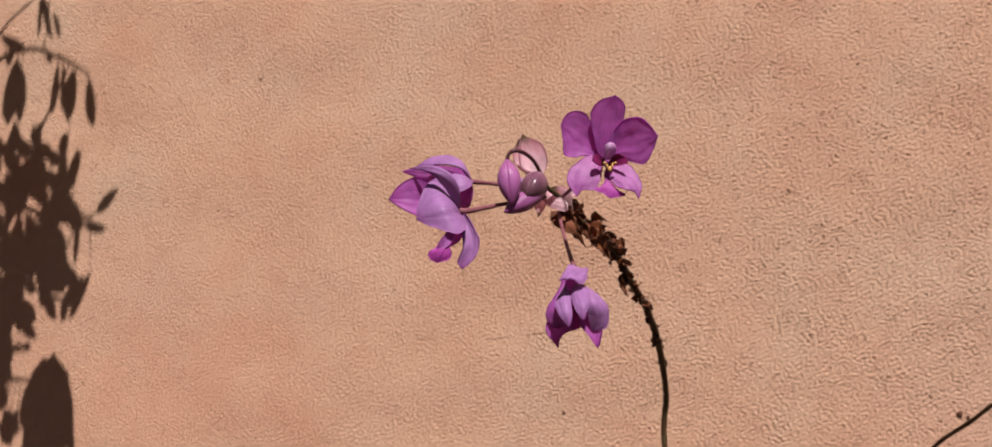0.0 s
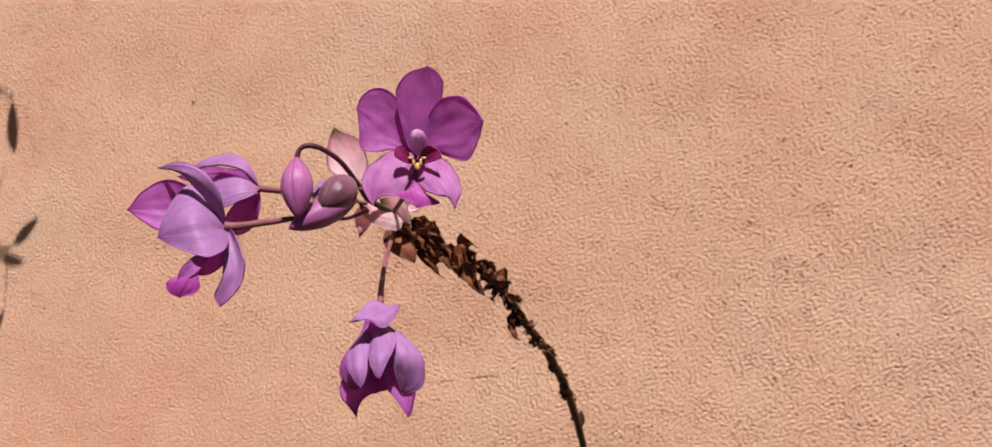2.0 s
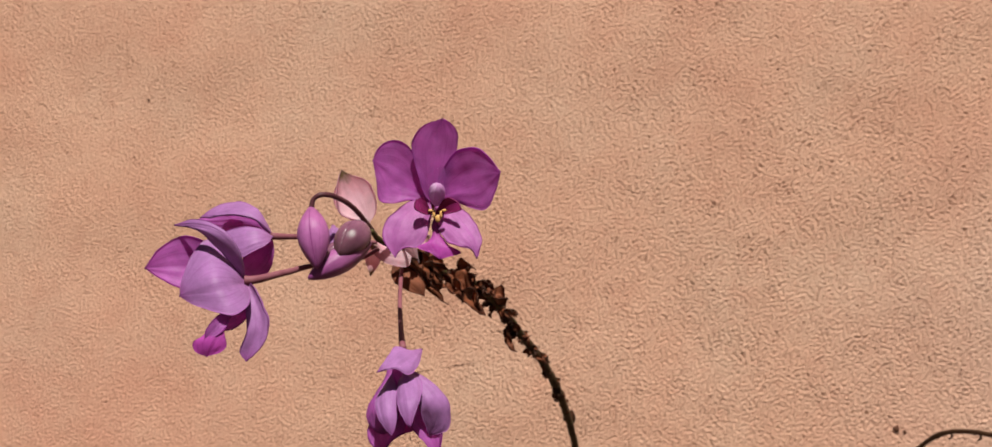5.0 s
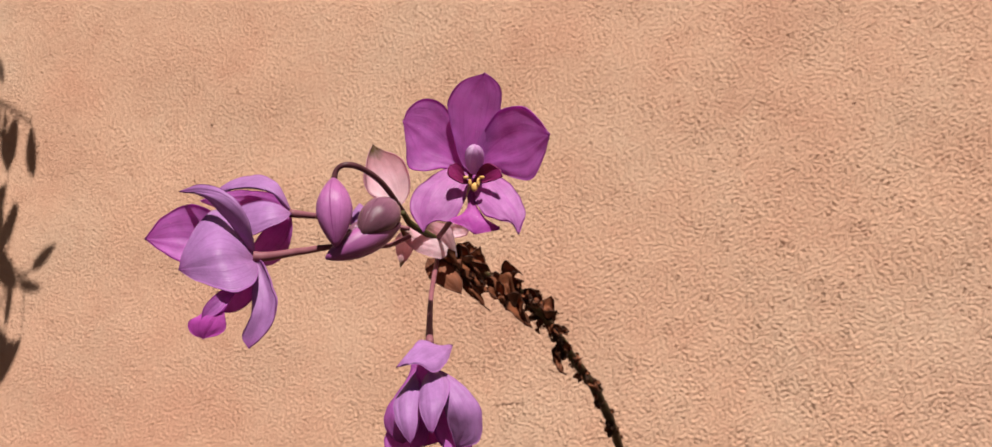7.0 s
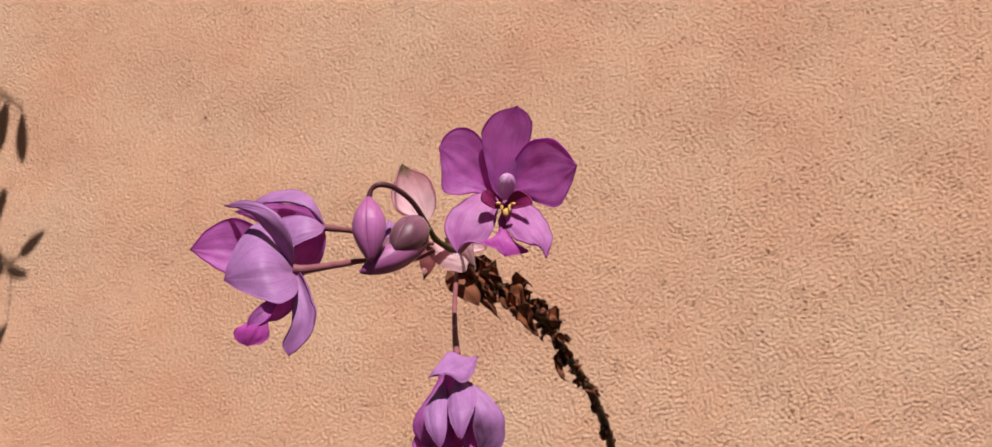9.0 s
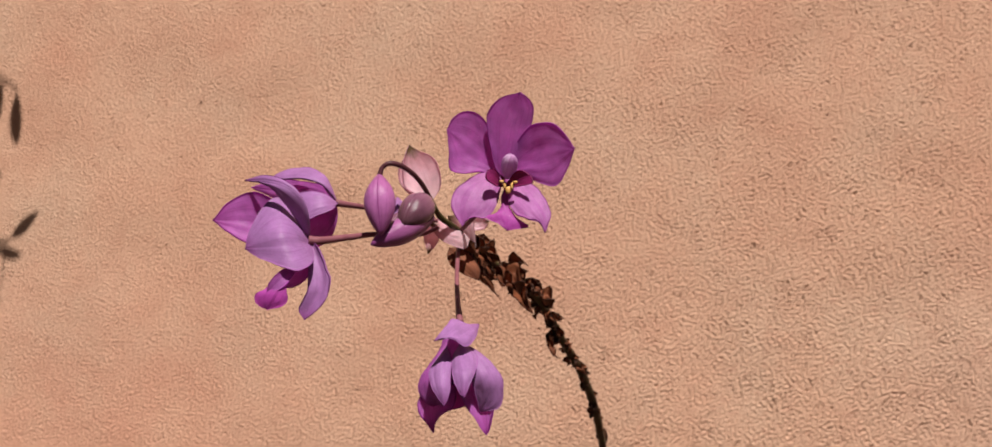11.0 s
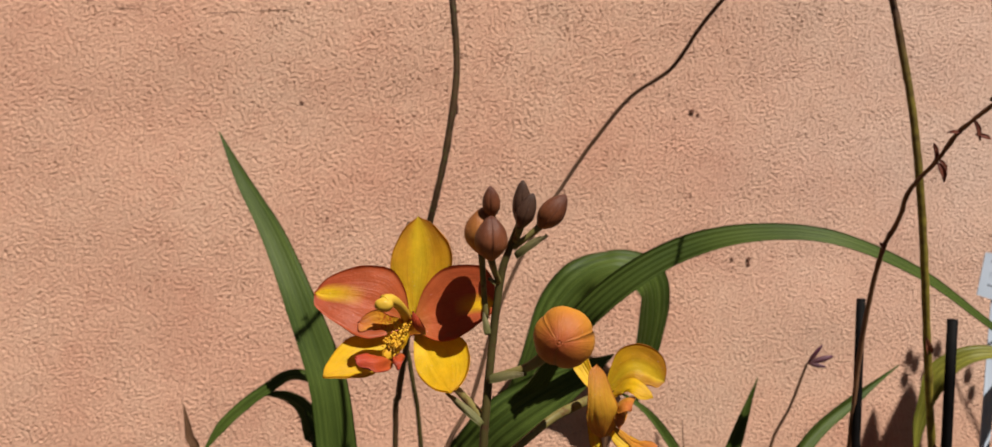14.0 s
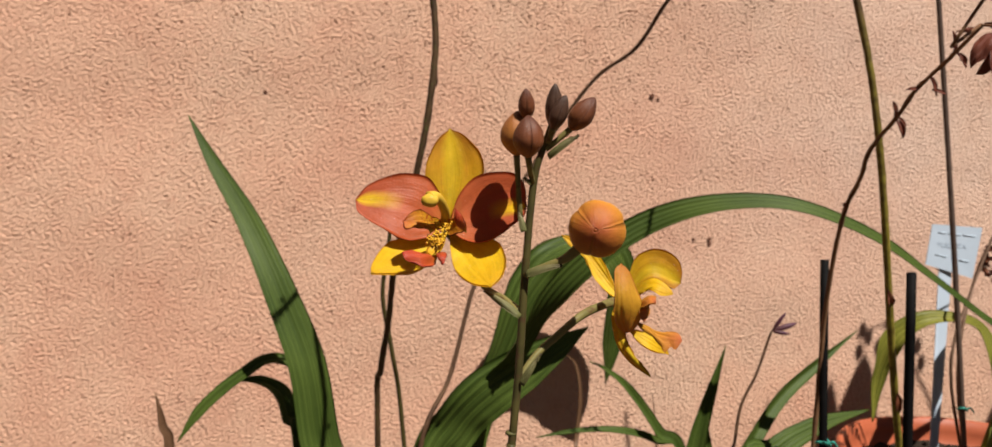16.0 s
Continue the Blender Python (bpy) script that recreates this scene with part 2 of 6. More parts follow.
M_BUDDARK = petal_mat("dusky_bud", [(0.0, (0.30, 0.13, 0.21)), (0.55, (0.19, 0.075, 0.12)), (1.0, (0.085, 0.035, 0.045))], (0.11, 0.035, 0.07), 0.1, 0.12)
M_BUDDUSK = petal_mat("dusky_pink_bud", [(0.0, (0.42, 0.16, 0.32)), (0.5, (0.39, 0.12, 0.31)), (1.0, (0.30, 0.07, 0.25))], (0.24, 0.05, 0.18), 0.2, 0.28)
M_PEDICEL = plain("purple_pedicel", (0.13, 0.035, 0.05), (0.26, 0.10, 0.12), 260, 0.5, 0.3, 0.0004)
M_HOOK = plain("dark_purple_pedicel", (0.05, 0.016, 0.02), (0.11, 0.04, 0.05), 260, 0.4, 0.3, 0.0004)
M_STALKGREEN = plain("green_brown_stalk", (0.028, 0.024, 0.009), (0.09, 0.072, 0.022), 190, 0.5, 0.3, 0.0005, fine=(0.06, 0.03, 0.015))
M_PEDGREEN = plain("olive_pedicel", (0.085, 0.072, 0.022), (0.22, 0.18, 0.06), 190, 0.5, 0.3, 0.0005, fine=(0.09, 0.05, 0.02))
M_STALKDARK = plain("dark_brown_stalk", (0.026, 0.016, 0.009), (0.095, 0.052, 0.024), 160, 0.6, 0.5, 0.0006, fine=(0.07, 0.07, 0.02))
M_STEMMID = plain("brown_stem", (0.034, 0.017, 0.010), (0.105, 0.054, 0.027), 160, 0.6, 0.5, 0.0006, fine=(0.05, 0.024, 0.012))


def ageing_stem():
    """Yellow green near the foot, browner towards the old top, in blotches."""
    m, tree, b = shade_tree("yellow_green_stem")
    c = coords(tree)
    sep = tree.nodes.new("ShaderNodeSeparateXYZ")
    tree.links.new(c, sep.inputs[0])
    fine = grain(tree, c, 150.0, 5, 0.6)
    green = ramp(tree, fine, [(0.3, (0.09, 0.060, 0.014)), (0.7, (0.23, 0.19, 0.03))])
    brown = ramp(tree, fine, [(0.3, (0.034, 0.017, 0.010)), (0.7, (0.105, 0.054, 0.027))])
    age = maths(tree, "ADD", sep.outputs[2], maths(tree, "MULTIPLY", maths(tree, "SUBTRACT", grain(tree, c, 30.0, 4), 0.5), 0.5))
    col = mixed(tree, green, brown, ramp(tree, age, [(0.38, 0.0), (0.60, 1.0)]))
    tree.links.new(col, b.inputs["Base Color"])
    b.inputs["Roughness"].default_value, b.inputs["Specular IOR Level"].default_value = 0.5, 0.15
    bumped(tree, b, fine, 0.3, 0.0005)
    return m


M_STEMYELLOW = ageing_stem()
M_STEMBROWN = plain("dry_brown_stem", (0.07, 0.032, 0.016), (0.20, 0.10, 0.05), 150, 0.7, 0.4, 0.0006)
M_STEMGREY = plain("grey_dry_stem", (0.08, 0.045, 0.028), (0.20, 0.12, 0.08), 150, 0.7, 0.4, 0.0006)
M_DRY = petal_mat("dry_bract", [(0.0, (0.12, 0.038, 0.018)), (0.5, (0.31, 0.100, 0.046)), (1.0, (0.10, 0.028, 0.014))], (0.03, 0.010, 0.007), 0.3, 0.6)
M_DRYDARK = petal_mat("withered_bract", [(0.0, (0.05, 0.022, 0.012)), (1.0, (0.11, 0.045, 0.025))], (0.03, 0.012, 0.008), 0.1, 0.65)
M_DRYFLOWER = petal_mat("withered_flower", [(0.0, (0.09, 0.023, 0.015)), (0.6, (0.23, 0.065, 0.038)), (1.0, (0.15, 0.040, 0.022))], (0.08, 0.02, 0.014), 0.35, 0.55)
M_BUDPLUM = petal_mat("plum_bud", [(0.0, (0.09, 0.035, 0.03)), (1.0, (0.085, 0.02, 0.05))], (0.05, 0.015, 0.025), 0.1, 0.4, rim=0.0)
M_BRACTGREEN = petal_mat("green_bract", [(0.0, (0.15, 0.15, 0.05)), (0.7, (0.22, 0.19, 0.085)), (1.0, (0.07, 0.045, 0.02))], (0.13, 0.11, 0.04), 0.25, 0.5)
M_LEAF = leaf_mat("dark_green_leaf", (0.024, 0.042, 0.007), (0.070, 0.098, 0.018), 0.22, 26.0, 0.5)
M_LEAFLIGHT = leaf_mat("light_green_leaf", (0.13, 0.15, 0.030), (0.29, 0.30, 0.085), 0.4)
M_LEAFYELLOW = leaf_mat("yellowing_leaf", (0.11, 0.12, 0.02), (0.26, 0.24, 0.04), 0.35)
# brown of the strips that stand in for thin shadows on the wall
M_SHADESTRIP = leaf_mat("shade_strip", (0.06, 0.03, 0.015), (0.17, 0.09, 0.05), 0.2)
M_POT = plain("terracotta_plastic", (0.26, 0.060, 0.027), (0.36, 0.094, 0.043), 30, 0.45, 0.1, 0.001)
# bark coloured extra dark, to stand in for the plants' shade on it
M_SOIL = plain("potting_bark", (0.007, 0.005, 0.004), (0.032, 0.021, 0.014), 120, 0.95, 1.0, 0.004)
M_LABEL = plain("white_plastic", (0.33, 0.378, 0.445), (0.41, 0.46, 0.535), 25, 0.4, 0.05, 0.0005)
M_INK = plain("faded_pencil", (0.285, 0.330, 0.395), (0.365, 0.415, 0.485), 200, 0.7)
M_STAKE = plain("black_plastic", (0.0025, 0.0022, 0.0022), (0.008, 0.007, 0.007), 90, 0.7, 0.2, 0.0006, spec=0.06)
M_CANE = plain("brown_coated_cane", (0.05, 0.032, 0.026), (0.13, 0.085, 0.065), 80, 0.5, 0.3, 0.0006)
M_TIE = plain("green_twist_tie", (0.02, 0.16, 0.12), (0.05, 0.28, 0.22), 300, 0.4)


# ---- building helpers ----
def part(name, bm, material, parent, label=""):
    me = bpy.data.meshes.new(name)
    bm.to_mesh(me)
    bm.free()
    for p in me.polygons:
        p.use_smooth = True
    me.materials.append(material)
    ob = new(name, me)
    if parent:
        ob.parent = parent
        if parent.type == "EMPTY":
            ob.matrix_parent_inverse = Matrix.Translation(-parent.location)
    return tagged(ob, label)


def thing(name, at, label, category, group=""):
    ob = new(name)
    ob.location, ob.empty_display_size = at, 0.05
    return tagged(ob, label, category, group)


def spline(pts, per=6):
    """A smooth way through the points."""
    p = [Vector(q) for q in pts]
    if len(p) == 2:
        return [p[0].lerp(p[1], i / per) for i in range(per + 1)]
    p = [p[0] * 2 - p[1], *p, p[-1] * 2 - p[-2]]
    out = []
    for a, b, c, d in zip(p, p[1:], p[2:], p[3:]):
        for i in range(per):
            t = i / per
            out.append(0.5 * (2 * b + (c - a) * t + (2 * a - 5 * b + 4 * c - d) * t * t + (3 * b - a - 3 * c + d) * t**3))
    return out + [p[-2]]


def along(values, count):
    return np.interp(np.linspace(0, 1, count), np.linspace(0, 1, len(values)), values)


def tube(bm, pts, radii, sides=10, per=6, knobs=0.06, seed=0):
    way = spline(pts, per)
    rad = along(radii, len(way))
    rings, side = [], Vector((1, 0.1, 0.2))
    for i, p in enumerate(way):
        d = (way[min(i + 1, len(way) - 1)] - way[max(i - 1, 0)]).normalized()
        side = (side - d * side.dot(d)).normalized()
        up = d.cross(side)
        ring = []
        for k in range(sides):
            a = 2 * math.pi * k / sides
            r = rad[i] * (1 + knobs * 2 * noise.noise(p * 210 + Vector((seed, k * 0.3, 0))))
            ring.append(bm.verts.new(p + (side * math.cos(a) + up * math.sin(a)) * r))
        rings.append(ring)
    for a, b in zip(rings, rings[1:]):
        for k in range(sides):
            bm.faces.new((a[k], a[(k + 1) % sides], b[(k + 1) % sides], b[k]))
    bm.faces.new(rings[0][::-1])
    bm.faces.new(rings[-1])
    return bm


def sheet(bm, rows, uvs, thick, normals):
    """A closed thin shell over a grid of points."""
    uv = bm.loops.layers.uv.verify()
    n, m = len(rows), len(rows[0])
    top = [[bm.verts.new(p + q * thick * 0.5) for p, q in zip(r, s)] for r, s in zip(rows, normals)]
    low = [[bm.verts.new(p - q * thick * 0.5) for p, q in zip(r, s)] for r, s in zip(rows, normals)]

    def face(quad, where):
        try:
            fc = bm.faces.new(quad)
        except ValueError:
            return
        for lp, w in zip(fc.loops, where):
            lp[uv].uv = w

    for i in range(n - 1):
        for j in range(m - 1):
            w = [uvs[i][j], uvs[i][j + 1], uvs[i + 1][j + 1], uvs[i + 1][j]]
            face((top[i][j], top[i][j + 1], top[i + 1][j + 1], top[i + 1][j]), w)
            face((low[i + 1][j], low[i + 1][j + 1], low[i][j + 1], low[i][j]), [w[3], w[2], w[1], w[0]])
        for j, flip in ((0, 1), (m - 1, 0)):
            q = (top[i][j], top[i + 1][j], low[i + 1][j], low[i][j])
            w = [uvs[i][j], uvs[i + 1][j], uvs[i + 1][j], uvs[i][j]]
            face(q[::-1] if flip else q, w[::-1] if flip else w)
    for i, flip in ((0, 0), (n - 1, 1)):
        for j in range(m - 1):
            q = (top[i][j], low[i][j], low[i][j + 1], top[i][j + 1])
            w = [uvs[i][j], uvs[i][j], uvs[i][j + 1], uvs[i][j + 1]]
            face(q[::-1] if flip else q, w[::-1] if flip else w)
    return bm


def petal(base, tip, width, facing, arch=0.1, cup=0.15, wide=(0.7, 0.5), skew=0.0, ruffle=0.03, foot=0.16, mid=0.02, thick=0.0005, seed=0, n=18, m=13, bm=None, curl=0.0, bend=(0, 0, 0), point=0.45):
    """A petal from base to tip. wide: how it swells and closes; arch: bulge towards its face; cup: raised edges; bend moves its middle."""
    bm = bm or bmesh.new()
    base, tip, bend = Vector(base), Vector(tip), Vector(bend)
    axis = tip - base
    length = axis.length
    side = axis.cross(Vector(facing)).normalized()
    nrm = side.cross(axis).normalized()
    a, b = wide
    peak = (a / (a + b)) ** a * (b / (a + b)) ** b
    grid, uvs = [], []
    for i in range(n):
        u = i / (n - 1)
        uu = min(max(u, 0.0), 0.9999)
        w = width / 2 * max(uu**a * (1 - uu) ** b / peak, foot * (1 - u) ** 2) * (1 - point * max(0.0, (u - 0.72) / 0.28) ** 1.5)
        row, ur = [], []
        for j in range(m):
            v = 2 * j / (m - 1) - 1
            h = arch * length * 4 * u * (1 - u) + cup * w * v * v - mid * length * math.exp(-(v * 6) ** 2) * (1 - u * u)
            h += ruffle * length * noise.noise(Vector((u * 2.6 + seed * 7.1, v * 1.7, seed * 3.3))) * (0.3 + u)
            h += curl * length * u * u * (v * v * 0.6 + 0.4)
            edge = 1 + ruffle * 0.9 * noise.noise(Vector((u * 5 + seed, v * 2, seed)))
            p = base + axis * u + side * (v * w * edge + skew * length * math.sin(math.pi * u)) + nrm * h + bend * math.sin(math.pi * u)
            row.append(p)
            ur.append((u, (v + 1) / 2))
        grid.append(row)
        uvs.append(ur)
    normals = []
    for i in range(n):
        rn = []
        for j in range(m):
            du = grid[min(i + 1, n - 1)][j] - grid[max(i - 1, 0)][j]
            dv = grid[i][min(j + 1, m - 1)] - grid[i][max(j - 1, 0)]
            c = dv.cross(du)
            c = c.normalized() if c.length > 1e-12 else nrm
            rn.append(c if c.dot(nrm) > -0.2 else -c)
        normals.append(rn)
    return sheet(bm, grid, uvs, thick, normals)


def knots(pts, count):
    """Points at even steps along a smooth way."""
    way = spline(pts, 10)
    far = np.concatenate([[0], np.cumsum([(b - a).length for a, b in zip(way, way[1:])])])
    at = np.linspace(0, far[-1], count)
    return [Vector([float(np.interp(q, far, [w[k] for w in way])) for k in range(3)]) for q in at]


def lobe(base, tip, facing, rib, left, right, cup=0.1, keel=0.0, ruffle=0.03, thick=0.0005, seed=0, n=30, m=19):
    """A petal drawn by its two edges and its mid rib, in shares of its length: along, across and, for the rib, out towards its face.
    cup: edges raised; keel: a fold along the rib."""
    base, tip = Vector(base), Vector(tip)
    axis = tip - base
    length = axis.length
    side = axis.cross(Vector(facing)).normalized()
    nrm = side.cross(axis).normalized()
    ends = lambda pts: [(0, 0, 0), *((*p, 0)[:3] for p in pts), (1, 0, 0)]
    mid, lo, hi = knots(ends(rib), n), knots(ends(left), n), knots(ends(right), n)
    grid, uvs = [], []
    for i in range(n):
        u = i / (n - 1)
        row, ur = [], []
        for j in range(m):
            v = 2 * j / (m - 1) - 1
            far = lo[i] if v < 0 else hi[i]
            q = mid[i].lerp(far, abs(v))
            w = abs(far.y - mid[i].y)
            h = mid[i].z + cup * w * v * v + keel * w * (1 - math.sqrt(v * v + 0.02))
            wave = noise.noise(Vector((u * 2.6 + seed * 7.1, v * 1.5, seed * 3.3))) + 0.35 * noise.noise(Vector((u * 7 + seed, v * 4, seed * 1.7)))
            h += ruffle * wave * min(1.0, 4 * u * (1 - u) + 0.1) * (0.35 + 0.65 * v * v)
            # long shallow furrows between the veins
            h += 0.004 * math.sin(v * 14 + seed) * (1 - v * v) * math.sin(math.pi * u)
            edge = ruffle * 0.25 * noise.noise(Vector((u * 9 + seed, v, seed * 2.0))) * abs(v)
            row.append(base + axis * q.x + side * (q.y + edge) * length + nrm * h * length)
            ur.append((u, (v + 1) / 2))
        grid.append(row)
        uvs.append(ur)
    normals = []
    for i in range(n):
        rn = []
        for j in range(m):
            du = grid[min(i + 1, n - 1)][j] - grid[max(i - 1, 0)][j]
            dv = grid[i][min(j + 1, m - 1)] - grid[i][max(j - 1, 0)]
            c = dv.cross(du)
            c = c.normalized() if c.length > 1e-12 else nrm
            rn.append(c if c.dot(nrm) > -0.2 else -c)
        normals.append(rn)
    return sheet(bmesh.new(), grid, uvs, thick, normals)


def blade(pts, widths, facing, pleats=5, depth=0.05, fold=0.12, thick=0.0006, per=8, m=21, seed=0, bm=None):
    """A long pleated leaf along a smooth way; facing: the way its upper side looks at the start and, if two are given, at the end."""
    bm = bm or bmesh.new()
    way = spline(pts, per)
    wid = along(widths, len(way))
    faces = [Vector(f) for f in facing] if isinstance(facing[0], (tuple, Vector)) else [Vector(facing)] * 2
    grid, uvs, normals = [], [], []
    for i, p in enumerate(way):
        u = i / (len(way) - 1)
        d = (way[min(i + 1, len(way) - 1)] - way[max(i - 1, 0)]).normalized()
        x = u * (len(faces) - 1)
        k = min(int(x), len(faces) - 2)
        f = faces[k].lerp(faces[k + 1], x - k)
        side = d.cross(f).normalized()
        nrm = side.cross(d).normalized()
        row, ur = [], []
        for j in range(m):
            v = 2 * j / (m - 1) - 1
            tri = abs(((v + 1) / 2 * pleats) % 1 * 2 - 1) - 0.5
            h = wid[i] * (1.1 * depth * tri * (1 - v * v * 0.3) + fold * abs(v)) + wid[i] * 0.12 * noise.noise(Vector((u * 6 + seed * 5, v * 0.8, seed)))
            row.append(p + side * v * wid[i] / 2 + nrm * h)
            ur.append((u, (v + 1) / 2))
        grid.append(row)
        uvs.append(ur)
        normals.append([nrm] * m)
    return sheet(bm, grid, uvs, thick, normals)


def bud(base, tip, radius, swell=0.5, lobes=3, groove=0.05, sides=24, n=16, bm=None, power=0.75, turn=0.0):
    """A closed bud with shallow seams, fattest at swell of its length."""
    bm = bm or bmesh.new()
    uv = bm.loops.layers.uv.verify()
    base, tip = Vector(base), Vector(tip)
    axis = tip - base
    side = axis.cross(Vector((0.3, 1, 0.1))).normalized()
    up = axis.normalized().cross(side)
    rings = []
    for i in range(n):
        u = i / (n - 1)
        x = u / swell * 0.5 if u < swell else 0.5 + (u - swell) / (1 - swell) * 0.5
        r = radius * max(math.sin(math.pi * x), 0.0) ** power + radius * 0.03
        ring = []
        for k in range(sides):
            a = 2 * math.pi * k / sides
            s = abs(math.cos(lobes * a / 2 + turn))
            ring.append(bm.verts.new(base + axis * u + (side * math.cos(a) + up * math.sin(a)) * r * (1 - groove * (1 - s) ** 6 * 4 + 0.02 * noise.noise(Vector((a, u * 3, radius * 900))))))
        rings.append(ring)
    for i in range(n - 1):
        for k in range(sides):
            q = (rings[i][k], rings[i][(k + 1) % sides], rings[i + 1][(k + 1) % sides], rings[i + 1][k])
            fc = bm.faces.new(q)
            for lp, (a, b) in zip(fc.loops, ((i, k), (i, k + 1), (i + 1, k + 1), (i + 1, k))):
                lp[uv].uv = (a / (n - 1), b / sides * 3)
    bm.faces.new(rings[0][::-1])
    bm.faces.new(rings[-1])
    return bm


def husk(base, tip, radius, swell, count, material, parent, turn=0.0, power=0.75, overlap=1.12, lean=0.035):
    """Overlapping scales that close round a bud."""
    base, tip = Vector(base), Vector(tip)
    axis = tip - base
    side = axis.cross(Vector((0.3, 1, 0.1))).normalized()
    up = axis.normalized().cross(side)
    for k in range(count):
        mid = turn + 2 * math.pi * k / count
        grid, uvs, normals = [], [], []
        for i in range(16):
            u = 0.02 + 0.975 * i / 15
            x = u / swell * 0.5 if u < swell else 0.5 + (u - swell) / (1 - swell) * 0.5
            r = radius * max(math.sin(math.pi * x), 0.0) ** power + radius * 0.02
            row, ur, nr = [], [], []
            for j in range(13):
                v = 2 * j / 12 - 1
                ang = mid + v * math.pi / count * overlap
                out = side * math.cos(ang) + up * math.sin(ang)
                rr = r * (1.01 + lean * v - 0.05 * math.exp(-(v * 7) ** 2) * (1 - u) - 0.16 * abs(v) ** 5 * u + 0.03 * noise.noise(Vector((u * 4, v * 2, k + radius * 999))))
                row.append(base + axis * u + out * rr)
                ur.append((u, (v + 1) / 2))
                nr.append(out)
            grid.append(row)
            uvs.append(ur)
            normals.append(nr)
        part("bud_scale", sheet(bmesh.new(), grid, uvs, 0.0003, normals), material, parent)


def lump(bm, at, r, squash=(1, 1, 1), rough=0.15, seed=0, sub=2):
    made = bmesh.ops.create_icosphere(bm, subdivisions=sub, radius=1)["verts"]
    for v in made:
        k = 1 + rough * noise.noise(v.co * 1.7 + Vector((seed, seed * 2, 0)))
        v.co = Vector(at) + Vector([c * s * r * k for c, s in zip(v.co, squash)])
    return bm


def dry_bract(at, way, size, seed, material, parent, name="dry_bract"):
    """A crumpled withered scale."""
    rng = random.Random(seed)
    at, way = Vector(at), Vector(way).normalized()
    face = Vector((rng.uniform(-1, 1), -1, rng.uniform(-0.6, 0.9)))
    return part(name, petal(at, at + way * size, size * rng.uniform(0.45, 0.8), face, rng.uniform(-0.35, 0.35), rng.uniform(0.8, 1.6), (0.35, 0.8), 0, 0.5, 0.5, 0.02, 0.0004, seed, 9, 7, curl=rng.uniform(-0.2, 0.3)), material, parent)


def between(p, q, k):
    return Vector(p).lerp(Vector(q), k)


# ---- setting ----
GZ = -0.16  # level of the soil


def wall():
    """Stucco with real relief: a field of rounded worm-like grains, over the stretch that is passed; plain beyond it."""
    x0, x1, z0, z1, step = -1.57, 1.36, -0.10, 1.56, 0.0021
    nx, nz = int((x1 - x0) / step) + 1, int((z1 - z0) / step) + 1
    rng = np.random.default_rng(7)
    kx, kz = np.meshgrid(np.fft.fftfreq(nx, step), np.fft.fftfreq(nz, step))
    k = np.hypot(kx * 1.25 + kz * 0.08, kz * 0.88)

    def field(wave, spread):
        f = np.fft.fft2(rng.normal(size=(nz, nx))) * np.exp(-(np.log(np.maximum(k * wave, 1e-6)) / spread) ** 2)
        f = np.real(np.fft.ifft2(f))
        return f / f.std()

    # ragged grains of many sizes, deeper in some spots than in others
    grains, mottle, slow = field(0.0064, 0.6), field(0.016, 0.5), field(0.09, 0.7)
    # rounded tops with narrow deep crevices between them
    h = 0.5 - 1.25 * np.log1p(np.exp(-2.3 * (grains + 0.25))) / 2.3 + 0.12 * grains
    xs, zs = np.meshgrid(x0 + step * np.arange(nx), z0 + step * np.arange(nz))
    worn = (0.2939, 0.0000, 0.7824)  # a coarser, more weathered area
    worn = 0.92 + 0.28 * np.exp(-(((xs - worn[0]) / 0.5) ** 2) - ((zs - worn[2]) / 0.4) ** 2)
    h = RELIEF * h * worn * np.exp(0.05 * mottle + 0.10 * slow) + 0.001 * field(0.35, 0.6)
    edge = np.minimum(np.minimum(np.arange(nx)[None, :], np.arange(nx)[::-1][None, :]), np.minimum(np.arange(nz)[:, None], np.arange(nz)[::-1][:, None]))
    h = h * np.clip(edge / 12, 0, 1)
    co = np.stack([xs, -h, zs], -1).reshape(-1, 3)
    i = (np.arange(nz - 1)[:, None] * nx + np.arange(nx - 1)[None, :]).ravel()
    quads = np.stack([i, i + 1, i + nx + 1, i + nx], -1)
    # plain wall beyond, with its thickness
    X, Z = (-3.2, xs[0, 0], xs[0, -1], 3.2), (-0.4, zs[0, 0], zs[-1, 0], 3.2)
    extra, faces = [], []
    for p in range(3):
        for q in range(3):
            if (p, q) != (1, 1):
                n = len(co) + len(extra)
                extra += [(X[p], 0, Z[q]), (X[p + 1], 0, Z[q]), (X[p + 1], 0, Z[q + 1]), (X[p], 0, Z[q + 1])]
                faces.append((n, n + 1, n + 2, n + 3))
    n = len(co) + len(extra)
    extra += [(x, y, z) for y in (0, 0.25) for x, z in ((-3.2, -0.4), (3.2, -0.4), (3.2, 3.2), (-3.2, 3.2))]
    faces += [(n + 7, n + 6, n + 5, n + 4)] + [(n + (j + 1) % 4, n + j, n + 4 + j, n + 4 + (j + 1) % 4) for j in range(4)]
    co, quads = np.concatenate([co, extra]), np.concatenate([quads, faces])
    me = bpy.data.meshes.new("wall_north")
    me.vertices.add(len(co))
    me.vertices.foreach_set("co", co.astype(np.float32).ravel())
    me.loops.add(quads.size)
    me.loops.foreach_set("vertex_index", quads.astype(np.int32).ravel())
    me.polygons.add(len(quads))
    me.polygons.foreach_set("loop_start", np.arange(0, quads.size, 4, dtype=np.int32))
    me.update(calc_edges=True)
    me.materials.append(M_WALL)
    me.polygons.foreach_set("use_smooth", np.ones(len(quads), dtype=bool))
    ob = new("wall_north", me)
